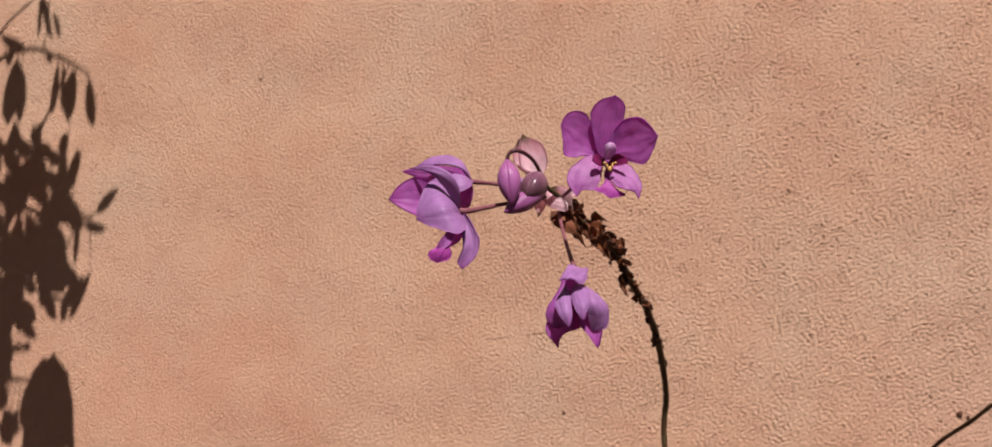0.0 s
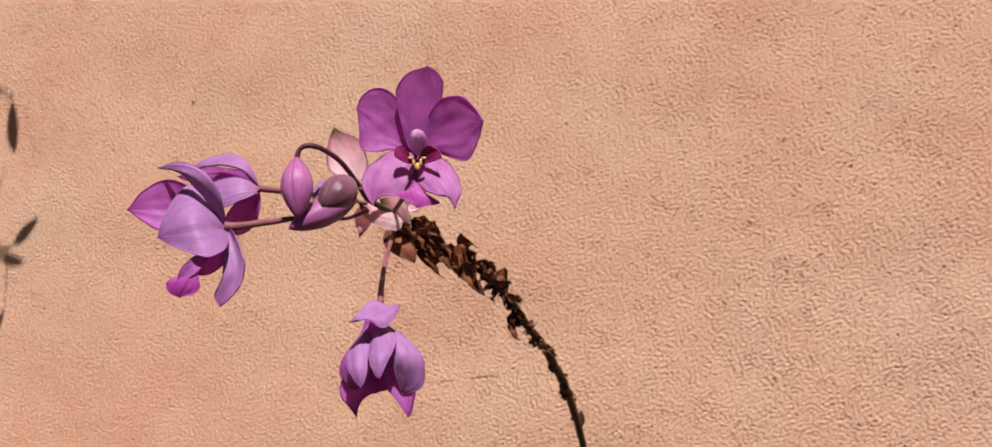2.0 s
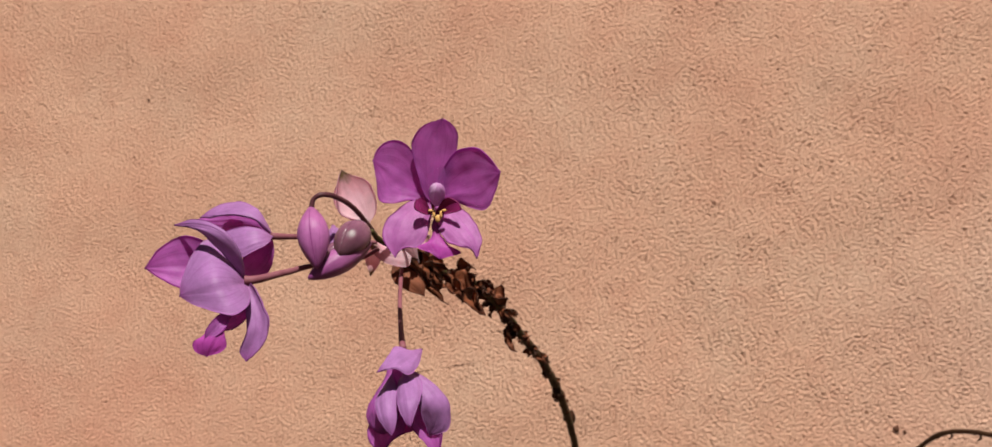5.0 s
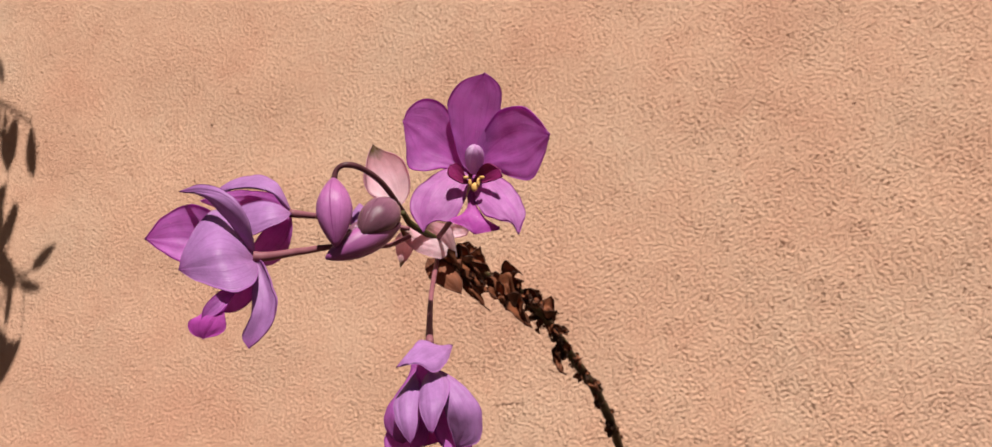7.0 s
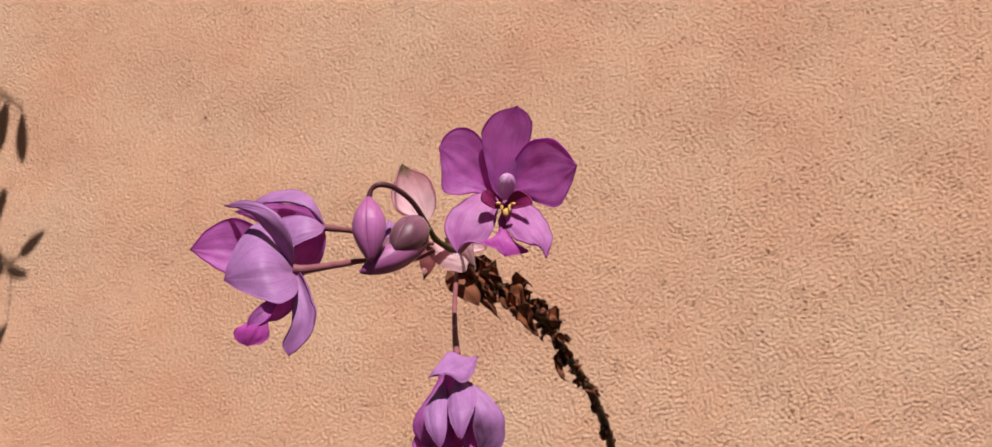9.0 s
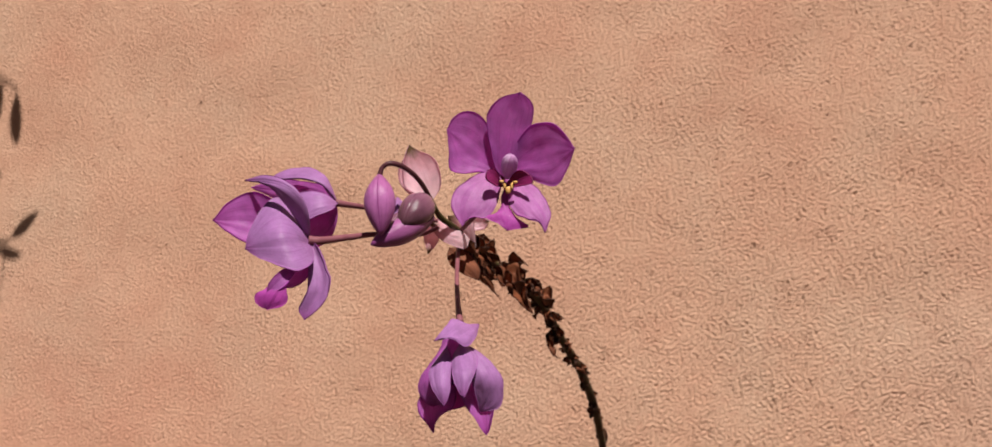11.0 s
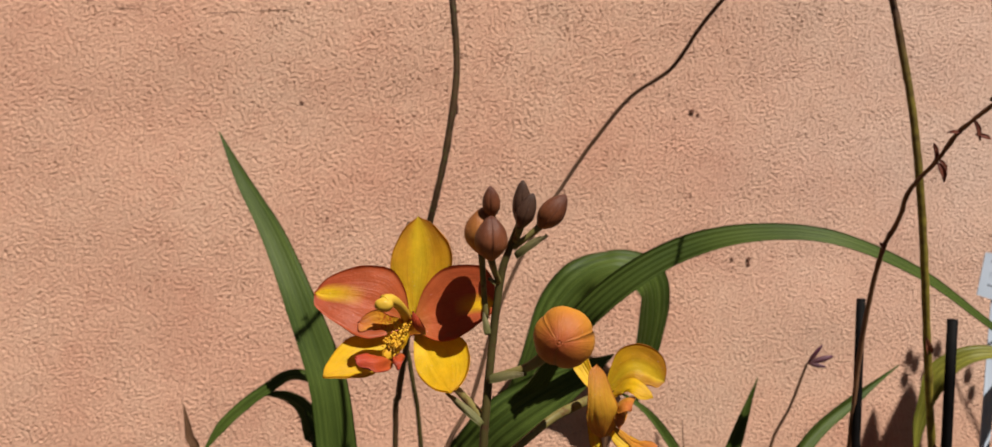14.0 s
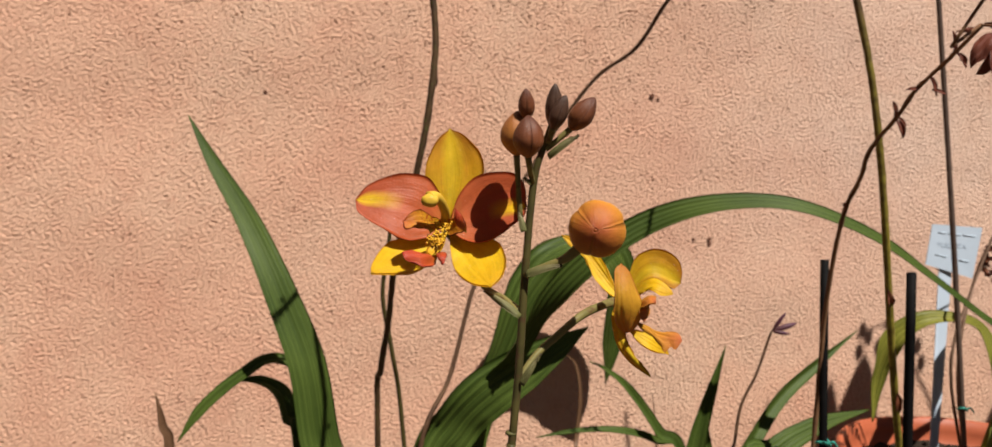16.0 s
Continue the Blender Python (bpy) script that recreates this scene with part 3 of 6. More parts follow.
    return tagged(ob, "salmon orange painted wall of coarse grained stucco", "wall", kind="structure")


RELIEF = 0.00138
WALL = wall()


def ground():
    """One sheet of soil, uneven near the wall, that runs on to the horizon."""
    bm = bmesh.new()
    xs = [-400, -60, -10, *np.linspace(-2.4, 2.4, 61), 10, 60, 400]
    ys = [-400, -60, -10, *np.linspace(-2.2, -0.04, 45), 0.3, 10, 60, 400]
    near = lambda x, y: abs(x) < 2.41 and -2.21 < y < 0
    vs = [[bm.verts.new((x, y, GZ + (0.012 * noise.noise(Vector((x * 6.3, y * 13, 0))) + 0.004 * noise.noise(Vector((x * 40, y * 40, 3))) if near(x, y) else 0))) for y in ys] for x in xs]
    for p, q in zip(vs, vs[1:]):
        for k in range(len(ys) - 1):
            bm.faces.new((p[k], q[k], q[k + 1], p[k + 1]))
    ob = part("ground", bm, M_GROUND, None)
    tagged(ob, "bare brown garden soil below the wall", "ground", kind="structure")


ground()


def wall_flaws():
    """A hair crack, scraped spots and specks of dirt in the stucco."""
    for pts in (((-0.3316, 0.0000, 0.6764), (-0.3067, 0.0000, 0.6798), (-0.2776, 0.0000, 0.6833)), ((-0.2528, 0.0000, 0.6868), (-0.2312, 0.0000, 0.6902), (-0.1990, 0.0000, 0.6937)), ((-0.4630, 0.0000, 0.6859), (-0.4562, 0.0000, 0.6751), (-0.4266, 0.0000, 0.6765))):
        bm = bmesh.new()
        tube(bm, pts, [0.0002, 0.0006, 0.0002], 6, 5, 0.8)
        part("crack", bm, M_CRACK, WALL)
    for k, (at, r) in enumerate((((0.4455, 0.0000, 0.5787), 0.0045), ((0.4566, 0.0000, 0.5737), 0.003), ((-0.5108, 0.0000, 1.3608), 0.005), ((0.3131, 0.0000, 1.1478), 0.003), ((-0.8010, 0.0000, 1.1902), 0.0025), ((0.5623, 0.0000, 0.3373), 0.004), ((0.5333, 0.0000, 0.3364), 0.003), ((0.5631, 0.0000, 0.3290), 0.0035), ((-0.1847, 0.0000, 0.5514), 0.003))):
        bm = bmesh.new()
        lump(bm, at, r, (1, 0.3, 1.1), 0.7, k, 2)
        part("dirt_speck", bm, M_CRACK, WALL)


wall_flaws()

TO7, TO16 = Vector((0.2315, -0.9620, -0.1447)), Vector((-0.1861, -0.9813, 0.0496))
RIGHT7, UP7 = Vector((0.9722, 0.2340, -0.0006)), Vector((0.0345, -0.1406, 0.9895))
RIGHT16, UP16 = Vector((0.9823, -0.1847, 0.0321)), Vector((-0.0224, 0.0547, 0.9983))


# ---- the lilac orchid ----
def lilac_orchid():
    plant = thing("orchid_plant", (0.01, -0.42, GZ), "lilac ground orchid, tall dark flower stalk arching outwards", "orchid plant")
    way = [(0.0, -0.44, GZ), (-0.0185, -0.4902, 0.1944), (-0.0178, -0.5286, 0.2504), (-0.0136, -0.5665, 0.3046), (-0.0114, -0.6009, 0.3575), (-0.0018, -0.6265, 0.4093), (0.0076, -0.6383, 0.4649), (0.0121, -0.6399, 0.5247), (0.0045, -0.6390, 0.5921), (-0.0013, -0.6379, 0.6545), (0.0011, -0.6540, 0.6950)]
    way += [(-0.0031, -0.7000, 0.7371), (-0.0067, -0.7220, 0.7549), (-0.0121, -0.7480, 0.7729), (-0.0188, -0.7680, 0.7870), (-0.0246, -0.7920, 0.8012), (-0.0276, -0.8080, 0.8094), (-0.0320, -0.8250, 0.8170), (-0.0373, -0.8450, 0.8253), (-0.0439, -0.8620, 0.8287), (-0.0479, -0.8800, 0.8316), (-0.0499, -0.9000, 0.8352), (-0.0499, -0.9149, 0.8374)]
    bm = bmesh.new()
    tube(bm, way, [0.0027, 0.0027, 0.0027, 0.0026, 0.0025, 0.0025, 0.0025, 0.0025, 0.0025, 0.0025, 0.0025, 0.0027, 0.0028, 0.0027, 0.0025, 0.0024, 0.0022, 0.0021, 0.0020, 0.0019, 0.0018, 0.0017, 0.0015], 14, 10, 0.14)
    part("flower_stalk", bm, M_STALKDARK, plant, "dark brown knobbly stalk")
    bm = bmesh.new()
    tube(bm, [(-0.0497, -0.9130, 0.8364), (-0.0501, -0.9260, 0.8390), (-0.0518, -0.9370, 0.8407), (-0.0541, -0.9440, 0.8428), (-0.0547, -0.9500, 0.8457)], [0.0015, 0.0013, 0.0012, 0.0012, 0.0009], 10, 6)
    part("stalk_tip", bm, M_STALKGREEN, plant, "green tip of the stalk")
    # withered bracts all along the upper stalk: pressed flat low down, large and curled near the top
    rng = random.Random(4)
    line = spline(way, 8)
    upper = line[86:]
    for k in range(100):
        i = min(int(len(upper) * (k + rng.random()) / 100), len(upper) - 2)
        p, d = upper[i], (upper[i + 1] - upper[i]).normalized()
        share = i / len(upper)
        out = Vector((rng.uniform(-1, 1), rng.uniform(-1, 0.6), rng.uniform(-1.2, 0.5)))
        way_out = (out * (0.35 + 0.75 * share) + d * rng.uniform(-0.9, 0.9) * (1.2 - 0.5 * share)).normalized()
        size = rng.uniform(0.0040, 0.0078) * (0.70 + 0.7 * share)
        dry_bract(p + out.normalized() * (0.0022 - 0.0010 * share), way_out, size, k, M_DRY if rng.random() < 0.45 + 0.5 * share else M_DRYDARK, plant)
    for k, (a, b, w) in enumerate((((-0.0507, -0.8850, 0.8278), (-0.0403, -0.8890, 0.8130), 0.0060), ((-0.0434, -0.8700, 0.8248), (-0.0337, -0.8740, 0.8125), 0.0080), ((-0.0458, -0.8660, 0.8285), (-0.0284, -0.8700, 0.8142), 0.0090), ((-0.0371, -0.8500, 0.8235), (-0.0290, -0.8540, 0.8038), 0.0090), ((-0.0409, -0.8560, 0.8302), (-0.0285, -0.8600, 0.8303), 0.0080), ((-0.0507, -0.8780, 0.8343), (-0.0390, -0.8820, 0.8316), 0.0080), ((-0.0513, -0.8900, 0.8354), (-0.0409, -0.8940, 0.8275), 0.0080), ((-0.0340, -0.8260, 0.8223), (-0.0252, -0.8300, 0.8134), 0.0080), ((-0.0317, -0.8180, 0.8181), (-0.0203, -0.8220, 0.8086), 0.0080), ((-0.0275, -0.7890, 0.7968), (-0.0231, -0.7930, 0.7799), 0.0050), ((-0.0286, -0.8060, 0.8110), (-0.0261, -0.8100, 0.7998), 0.0060), ((-0.0210, -0.7700, 0.7923), (-0.0161, -0.7740, 0.7815), 0.0050), ((-0.0145, -0.7520, 0.7781), (-0.0070, -0.7560, 0.7700), 0.0060), ((-0.0543, -0.9050, 0.8374), (-0.0438, -0.9090, 0.8242), 0.0080))):
        part("dry_bract", petal(a, between(a, b, 0.8), w * 0.8, TO7 + Vector((0.5 * (k % 3 - 1), 0, 0.6)), 0.16, 1.2, (0.3, 0.8), 0, 0.65, 0.6, 0.02, 0.0004, k + 60, 14, 9, curl=0.2 * (k % 3 - 1)), M_DRY, plant)
    for k, (a, b, w) in enumerate((((0.0098, -0.630, 0.487), (0.0145, -0.634, 0.500), 0.0045), ((-0.0024, -0.6600, 0.7141), (-0.0000, -0.6620, 0.7272), 0.006), ((-0.0069, -0.6900, 0.7379), (-0.0074, -0.7000, 0.7461), 0.006))):
        part("dry_bract", petal(a, b, w, TO7, 0.1, 0.5, (0.5, 0.6), 0, 0.1, 0.5, 0.02, 0.0005, k + 90, 9, 7), M_DRYDARK, plant)

    # open flower that looks at the path
    bm = bmesh.new()
    tube(bm, [(-0.0501, -0.9260, 0.8390), (-0.0390, -0.9420, 0.8445), (-0.0290, -0.9610, 0.8500), (-0.0225, -0.9780, 0.8520)], [0.0010, 0.0010, 0.0012, 0.0018], 10)
    flower = part("open_flower", bm, M_PEDICEL, plant, "fully open lilac flower")
    part("petal", lobe((-0.0229, -0.9810, 0.8530), (-0.0405, -0.9880, 0.8663), TO7 + UP7 * 0.1, ((0.50, 0.03, -0.06),), ((0.11, -0.10), (0.24, -0.19), (0.43, -0.37), (0.61, -0.43), (0.81, -0.20)), ((0.16, 0.18), (0.57, 0.43), (0.82, 0.47), (0.99, 0.35), (1.04, 0.16)), cup=0.10, ruffle=0.05, seed=2), M_LILAC, flower)
    part("petal", lobe((-0.0206, -0.9810, 0.8529), (0.0031, -0.9880, 0.8595), TO7 + UP7 * 0.1, ((0.48, -0.03, -0.06),), ((0.14, -0.25), (0.46, -0.46), (0.66, -0.47), (0.82, -0.40), (0.93, -0.22)), ((0.10, 0.07), (0.25, 0.16), (0.48, 0.33), (0.65, 0.37), (0.84, 0.20)), cup=0.10, ruffle=0.05, seed=3), M_LILAC, flower)
    part("sepal", lobe((-0.0216, -0.9820, 0.8512), (-0.0158, -0.9885, 0.8788), TO7 + UP7 * 0.15, ((0.52, -0.04, -0.02),), ((0.09, -0.11), (0.33, -0.22), (0.58, -0.31), (0.70, -0.32), (0.84, -0.26), (0.93, -0.15)), ((0.13, 0.12), (0.36, 0.17), (0.62, 0.20), (0.81, 0.21), (0.92, 0.15), (0.98, 0.07)), cup=-0.06, keel=-0.04, ruffle=0.04, seed=1), M_LILAC, flower)
    part("sepal", lobe((-0.0229, -0.9810, 0.8527), (-0.0331, -0.9900, 0.8330), TO7 + UP7 * 0.55, ((0.41, 0.09, 0.04), (0.73, 0.05, 0.04)), ((0.18, -0.13), (0.34, -0.19), (0.54, -0.24), (0.73, -0.21), (0.83, -0.04)), ((0.14, 0.22), (0.39, 0.34), (0.61, 0.38), (0.81, 0.31), (0.92, 0.17)), cup=-0.10, keel=0.06, ruffle=0.06, seed=4), M_SEPAL, flower)
    part("sepal", lobe((-0.0206, -0.9810, 0.8525), (-0.0055, -0.9900, 0.8314), TO7 + UP7 * 0.55, ((0.42, -0.01, 0.03), (0.76, -0.03, 0.04)), ((0.18, -0.14), (0.37, -0.21), (0.53, -0.23), (0.81, -0.18), (0.90, -0.10)), ((0.18, 0.12), (0.41, 0.19), (0.61, 0.19), (0.77, 0.11), (0.87, 0.00)), cup=-0.10, keel=0.06, ruffle=0.06, seed=5), M_SEPAL, flower)
    part("lip", lobe((-0.0201, -0.9860, 0.8461), (-0.0181, -0.9900, 0.8319), TO7 + UP7 * 0.6, ((0.50, 0.02, -0.01),), ((0.21, -0.06), (0.42, -0.07), (0.70, -0.23), (0.88, -0.50), (0.97, -0.18)), ((0.20, 0.09), (0.41, 0.08), (0.60, 0.24), (0.66, 0.46), (0.84, 0.17)), cup=-0.12, keel=0.12, ruffle=0.05, seed=6), M_MAGENTA, flower)
    part("lip_lobe", lobe((-0.0206, -0.9850, 0.8472), (-0.0252, -0.9900, 0.8518), TO7 + RIGHT7 * 0.5, ((0.57, -0.05, 0.05),), ((0.33, -0.25), (0.86, -0.37), (1.00, -0.17)), ((0.28, 0.02), (0.60, 0.18), (0.88, 0.19)), cup=0.25, seed=7), M_CRIMSON, flower)
    part("lip_lobe", lobe((-0.0200, -0.9850, 0.8472), (-0.0110, -0.9900, 0.8501), TO7 - RIGHT7 * 0.5, ((0.60, 0.01, 0.02),), ((0.23, -0.14), (0.54, -0.27), (0.80, -0.25)), ((0.28, 0.12), (0.99, 0.26), (1.04, 0.14)), cup=0.25, seed=8), M_CRIMSON, flower)
    bm = bmesh.new()
    for at, r, squash in (((-0.0203, -0.9910, 0.8478), 0.0006, (1.4, 1, 0.8)), ((-0.0157, -0.9910, 0.8476), 0.0006, (1.4, 1, 0.8)), ((-0.0193, -0.9903, 0.8466), 0.0006, (0.9, 1, 2.2)), ((-0.0169, -0.9903, 0.8464), 0.0006, (0.9, 1, 2.2)), ((-0.0181, -0.9898, 0.8452), 0.0007, (1.5, 0.9, 1.9))):
        lump(bm, at, r, squash, 0.15)
    part("callus", bm, M_CALLUS, flower, "small amber callus")
    part("column", bud((-0.0198, -0.9840, 0.8505), (-0.0168, -0.9948, 0.8556), 0.0027, 0.62, 3, 0.05, power=0.5, sides=30), M_COLUMN, flower)

    # two nodding flowers seen from behind, side by side
    bm = bmesh.new()
    tube(bm, [(-0.0560, -0.9380, 0.8390), (-0.0620, -0.9450, 0.8349), (-0.0676, -0.9550, 0.8343), (-0.0733, -0.9670, 0.8323), (-0.0797, -0.9760, 0.8299), (-0.0865, -0.9830, 0.8279), (-0.0896, -0.9850, 0.8278)], [0.0008, 0.0008, 0.0009, 0.0010, 0.0012, 0.0015, 0.0017], 10)
    side_flower = part("nodding_flower", bm, M_PEDICEL, plant, "nodding lilac flower seen from its back")
    part("petal", lobe((-0.0999, -0.9740, 0.8302), (-0.1228, -0.9920, 0.8334), TO7 + UP7 * 0.3, ((0.57, 0.01, 0.17),), ((0.19, -0.31), (0.45, -0.28), (0.63, -0.23), (0.82, -0.13)), ((0.18, 0.32), (0.35, 0.35), (0.56, 0.40), (0.71, 0.37), (0.88, 0.23), (0.95, 0.11)), cup=0.1, keel=-0.12, ruffle=0.04, seed=11), M_LILAC, side_flower)
    part("lip_lobe", lobe((-0.0883, -0.9845, 0.8218), (-0.0966, -0.9893, 0.8108), TO7, ((0.52, -0.06, 0.05),), ((0.29, -0.26), (0.58, -0.28), (0.84, -0.19)), ((0.21, 0.16), (0.52, 0.21), (0.82, 0.15)), cup=0.2, seed=16), M_LILAC, side_flower)
    part("lip", lobe((-0.0892, -0.9931, 0.8177), (-0.0960, -0.9998, 0.8084), TO7, ((0.56, -0.03, 0.11),), ((0.29, -0.12), (0.53, -0.18), (0.76, -0.15)), ((0.26, 0.16), (0.55, 0.18), (0.81, 0.14)), cup=0.3, seed=115), M_LILAC, side_flower)
    part("lip", lobe((-0.0927, -0.9950, 0.8158), (-0.0957, -0.9988, 0.8031), TO7 - UP7 * 0.1, ((0.46, -0.05, 0.11),), ((0.20, -0.14), (0.44, -0.26), (0.66, -0.36), (0.84, -0.28)), ((0.25, 0.10), (0.55, 0.22), (0.75, 0.40), (0.90, 0.36), (0.98, 0.22)), cup=-0.15, keel=0.25, ruffle=0.06, seed=15), M_MAGENTA, side_flower)
    part("sepal", lobe((-0.0893, -0.9840, 0.8281), (-0.0871, -0.9890, 0.8002), TO7 - RIGHT7 * 0.3, ((0.27, -0.14, 0.01), (0.59, -0.22, 0.02)), ((0.13, -0.14), (0.37, -0.26), (0.57, -0.33), (0.79, -0.28), (0.93, -0.14)), ((0.15, 0.00), (0.43, -0.04), (0.67, -0.05), (0.88, 0.05)), cup=0.35, keel=-0.2, ruffle=0.04, seed=14), M_PALE, side_flower)
    part("petal", lobe((-0.0893, -0.9840, 0.8265), (-0.1071, -0.9960, 0.8232), TO7 + UP7 * 0.75, ((0.49, -0.19, 0.35),), ((-0.00, -0.26), (0.08, -0.52), (0.30, -0.68), (0.51, -0.60), (0.76, -0.36)), ((0.02, 0.31), (0.14, 0.59), (0.42, 0.85), (0.67, 0.68), (0.83, 0.43), (0.94, 0.22)), cup=-0.16, keel=0.10, ruffle=0.04, seed=12), M_PALE, side_flower)
    part("sepal", lobe((-0.0898, -0.9840, 0.8281), (-0.1123, -0.9910, 0.8480), TO7 + UP7 * 0.2 - RIGHT7 * 0.3, ((0.22, 0.26, 0.18), (0.54, 0.31, 0.24)), ((0.21, 0.08), (0.44, 0.15), (0.65, 0.17), (0.81, 0.12)), ((0.12, 0.17), (0.27, 0.30), (0.45, 0.36), (0.65, 0.33), (0.84, 0.22)), cup=-0.3, keel=0.1, ruffle=0.03, seed=13), M_PALE, side_flower)
    bm = bmesh.new()
    tube(bm, [(-0.0560, -0.9390, 0.8415), (-0.0663, -0.9420, 0.8435), (-0.0725, -0.9500, 0.8435), (-0.0829, -0.9580, 0.8442), (-0.0897, -0.9640, 0.8445)], [0.0008, 0.0008, 0.0009, 0.0011, 0.0015], 10)
    back_flower = part("nodding_flower", bm, M_PEDICEL, plant, "cupped lilac flower behind another")
    part("petal", lobe((-0.0900, -0.9620, 0.8450), (-0.1294, -0.9570, 0.8516), TO7, ((0.39, 0.05, -0.06), (0.78, 0.02, -0.03)), ((0.13, -0.06), (0.39, -0.12), (0.74, -0.07)), ((0.16, 0.12), (0.43, 0.15), (0.77, 0.11)), cup=-0.1, seed=20), M_LILAC, back_flower)
    part("sepal", lobe((-0.0895, -0.9630, 0.8452), (-0.1179, -0.9650, 0.8531), TO7 + UP7 * 0.9, ((0.16, 0.01, 0.20), (0.48, 0.01, 0.22)), ((0.13, -0.00), (0.37, 0.13), (0.60, 0.10), (0.79, -0.00)), ((0.24, 0.19), (0.50, 0.28), (0.74, 0.27), (0.91, 0.15)), cup=-0.25, seed=17), M_PALE, back_flower)
    part("sepal", lobe((-0.0897, -0.9630, 0.8444), (-0.1050, -0.9600, 0.8287), TO7 + RIGHT7 * 0.3, ((0.26, -0.14, 0.17), (0.60, -0.12, 0.16)), ((0.12, -0.13), (0.32, -0.25), (0.59, -0.30), (0.88, -0.21)), ((0.13, 0.05), (0.35, 0.16), (0.68, 0.16), (0.88, 0.08)), cup=-0.25, keel=0.15, seed=19), M_LILAC, back_flower)
    part("petal", lobe((-0.0883, -0.9650, 0.8442), (-0.1108, -0.9680, 0.8418), TO7 + UP7 * 0.6, ((0.20, -0.15, 0.20), (0.54, -0.18, 0.19)), ((0.07, -0.19), (0.27, -0.32), (0.50, -0.39), (0.75, -0.27)), ((0.22, 0.13), (0.61, 0.20), (0.90, 0.14)), cup=-0.2, seed=18), M_PALE, back_flower)

    # flower that hangs straight down
    bm = bmesh.new()
    tube(bm, [(-0.0525, -0.9176, 0.8327), (-0.0455, -0.9450, 0.8181), (-0.0403, -0.9620, 0.8079), (-0.0368, -0.9720, 0.8015)], [0.0009, 0.0009, 0.0010, 0.0013], 10)
    low = part("hanging_flower", bm, M_PEDICEL, plant, "lilac flower hanging on a thin pedicel")
    part("lip", lobe((-0.0399, -0.9660, 0.7932), (-0.0402, -0.9660, 0.7705), TO7, ((0.53, -0.01, 0.05),), ((0.24, -0.13), (0.62, -0.27), (0.89, -0.25)), ((0.25, 0.10), (0.64, 0.16), (0.93, 0.22)), cup=0.2, seed=26), M_MAGENTA, low)
    part("sepal", lobe((-0.0407, -0.9660, 0.7899), (-0.0444, -0.9720, 0.7632), TO7, ((0.54, 0.12, -0.00),), ((0.30, -0.12), (0.61, -0.18), (0.81, -0.01)), ((0.23, 0.10), (0.59, 0.27), (0.79, 0.25), (0.90, 0.11)), cup=0.25, ruffle=0.05, seed=24), M_LILAC, low)
    part("sepal", lobe((-0.0356, -0.9660, 0.7901), (-0.0258, -0.9715, 0.7638), TO7, ((0.51, -0.08, 0.06),), ((0.29, -0.16), (0.55, -0.23), (0.80, -0.14), (0.93, -0.06)), ((0.28, 0.14), (0.59, 0.16), (0.79, 0.08), (0.94, 0.04)), cup=0.25, ruffle=0.05, seed=25), M_LILAC, low)
    part("petal", lobe((-0.0415, -0.9710, 0.7944), (-0.0441, -0.9740, 0.7724), TO7 - RIGHT7 * 0.3, ((0.52, 0.07, 0.16),), ((0.27, -0.15), (0.56, -0.21), (0.86, -0.17)), ((0.32, 0.15), (0.64, 0.28), (0.83, 0.27), (0.96, 0.15)), cup=-0.35, ruffle=0.05, seed=27), M_LILAC, low)
    part("petal", lobe((-0.0341, -0.9710, 0.7936), (-0.0284, -0.9720, 0.7715), TO7 + RIGHT7 * 0.3 + UP7 * 0.3, ((0.48, -0.11, 0.30), (0.80, -0.14, 0.19)), ((0.20, -0.19), (0.52, -0.35), (0.81, -0.36), (1.01, -0.26)), ((0.27, 0.09), (0.56, 0.09), (0.73, 0.05)), cup=-0.35, ruffle=0.05, seed=28), M_PALE, low)
    part("neck", lobe((-0.0387, -0.9690, 0.8016), (-0.0385, -0.9720, 0.7859), TO7, ((0.46, 0.02, 0.04),), ((0.15, -0.26), (0.50, -0.26), (0.77, -0.38)), ((0.19, 0.22), (0.54, 0.29), (0.82, 0.37)), cup=-0.5, seed=122), M_LILAC, low)
    part("petal", lobe((-0.0406, -0.9740, 0.7928), (-0.0373, -0.9860, 0.7743), TO7 - RIGHT7 * 0.15, ((0.61, 0.04, 0.14),), ((0.26, -0.08), (0.58, -0.09), (0.81, -0.08)), ((0.23, 0.15), (0.44, 0.24), (0.77, 0.16)), cup=-0.45, keel=0.18, ruffle=0.04, seed=22), M_PALE, low)
    part("petal", lobe((-0.0359, -0.9740, 0.7938), (-0.0304, -0.9880, 0.7775), TO7 + UP7 * 0.2, ((0.65, -0.05, 0.13),), ((0.09, -0.17), (0.29, -0.25), (0.59, -0.20), (0.81, -0.11)), ((0.25, 0.13), (0.61, 0.14), (0.84, 0.09)), cup=-0.4, keel=0.15, ruffle=0.04, seed=23), M_PALE, low)
    part("sepal", lobe((-0.0306, -0.9690, 0.8010), (-0.0419, -0.9860, 0.7951), TO7 + UP7 * 0.8, ((0.51, -0.05, 0.09), (0.86, -0.07, 0.09)), ((0.30, -0.23), (0.59, -0.31), (0.73, -0.15), (0.87, -0.08)), ((0.24, 0.10), (0.39, 0.26), (0.67, 0.13)), cup=-0.25, ruffle=0.06, seed=21), M_PALE, low)

    # buds at the tip
    bm = bmesh.new()
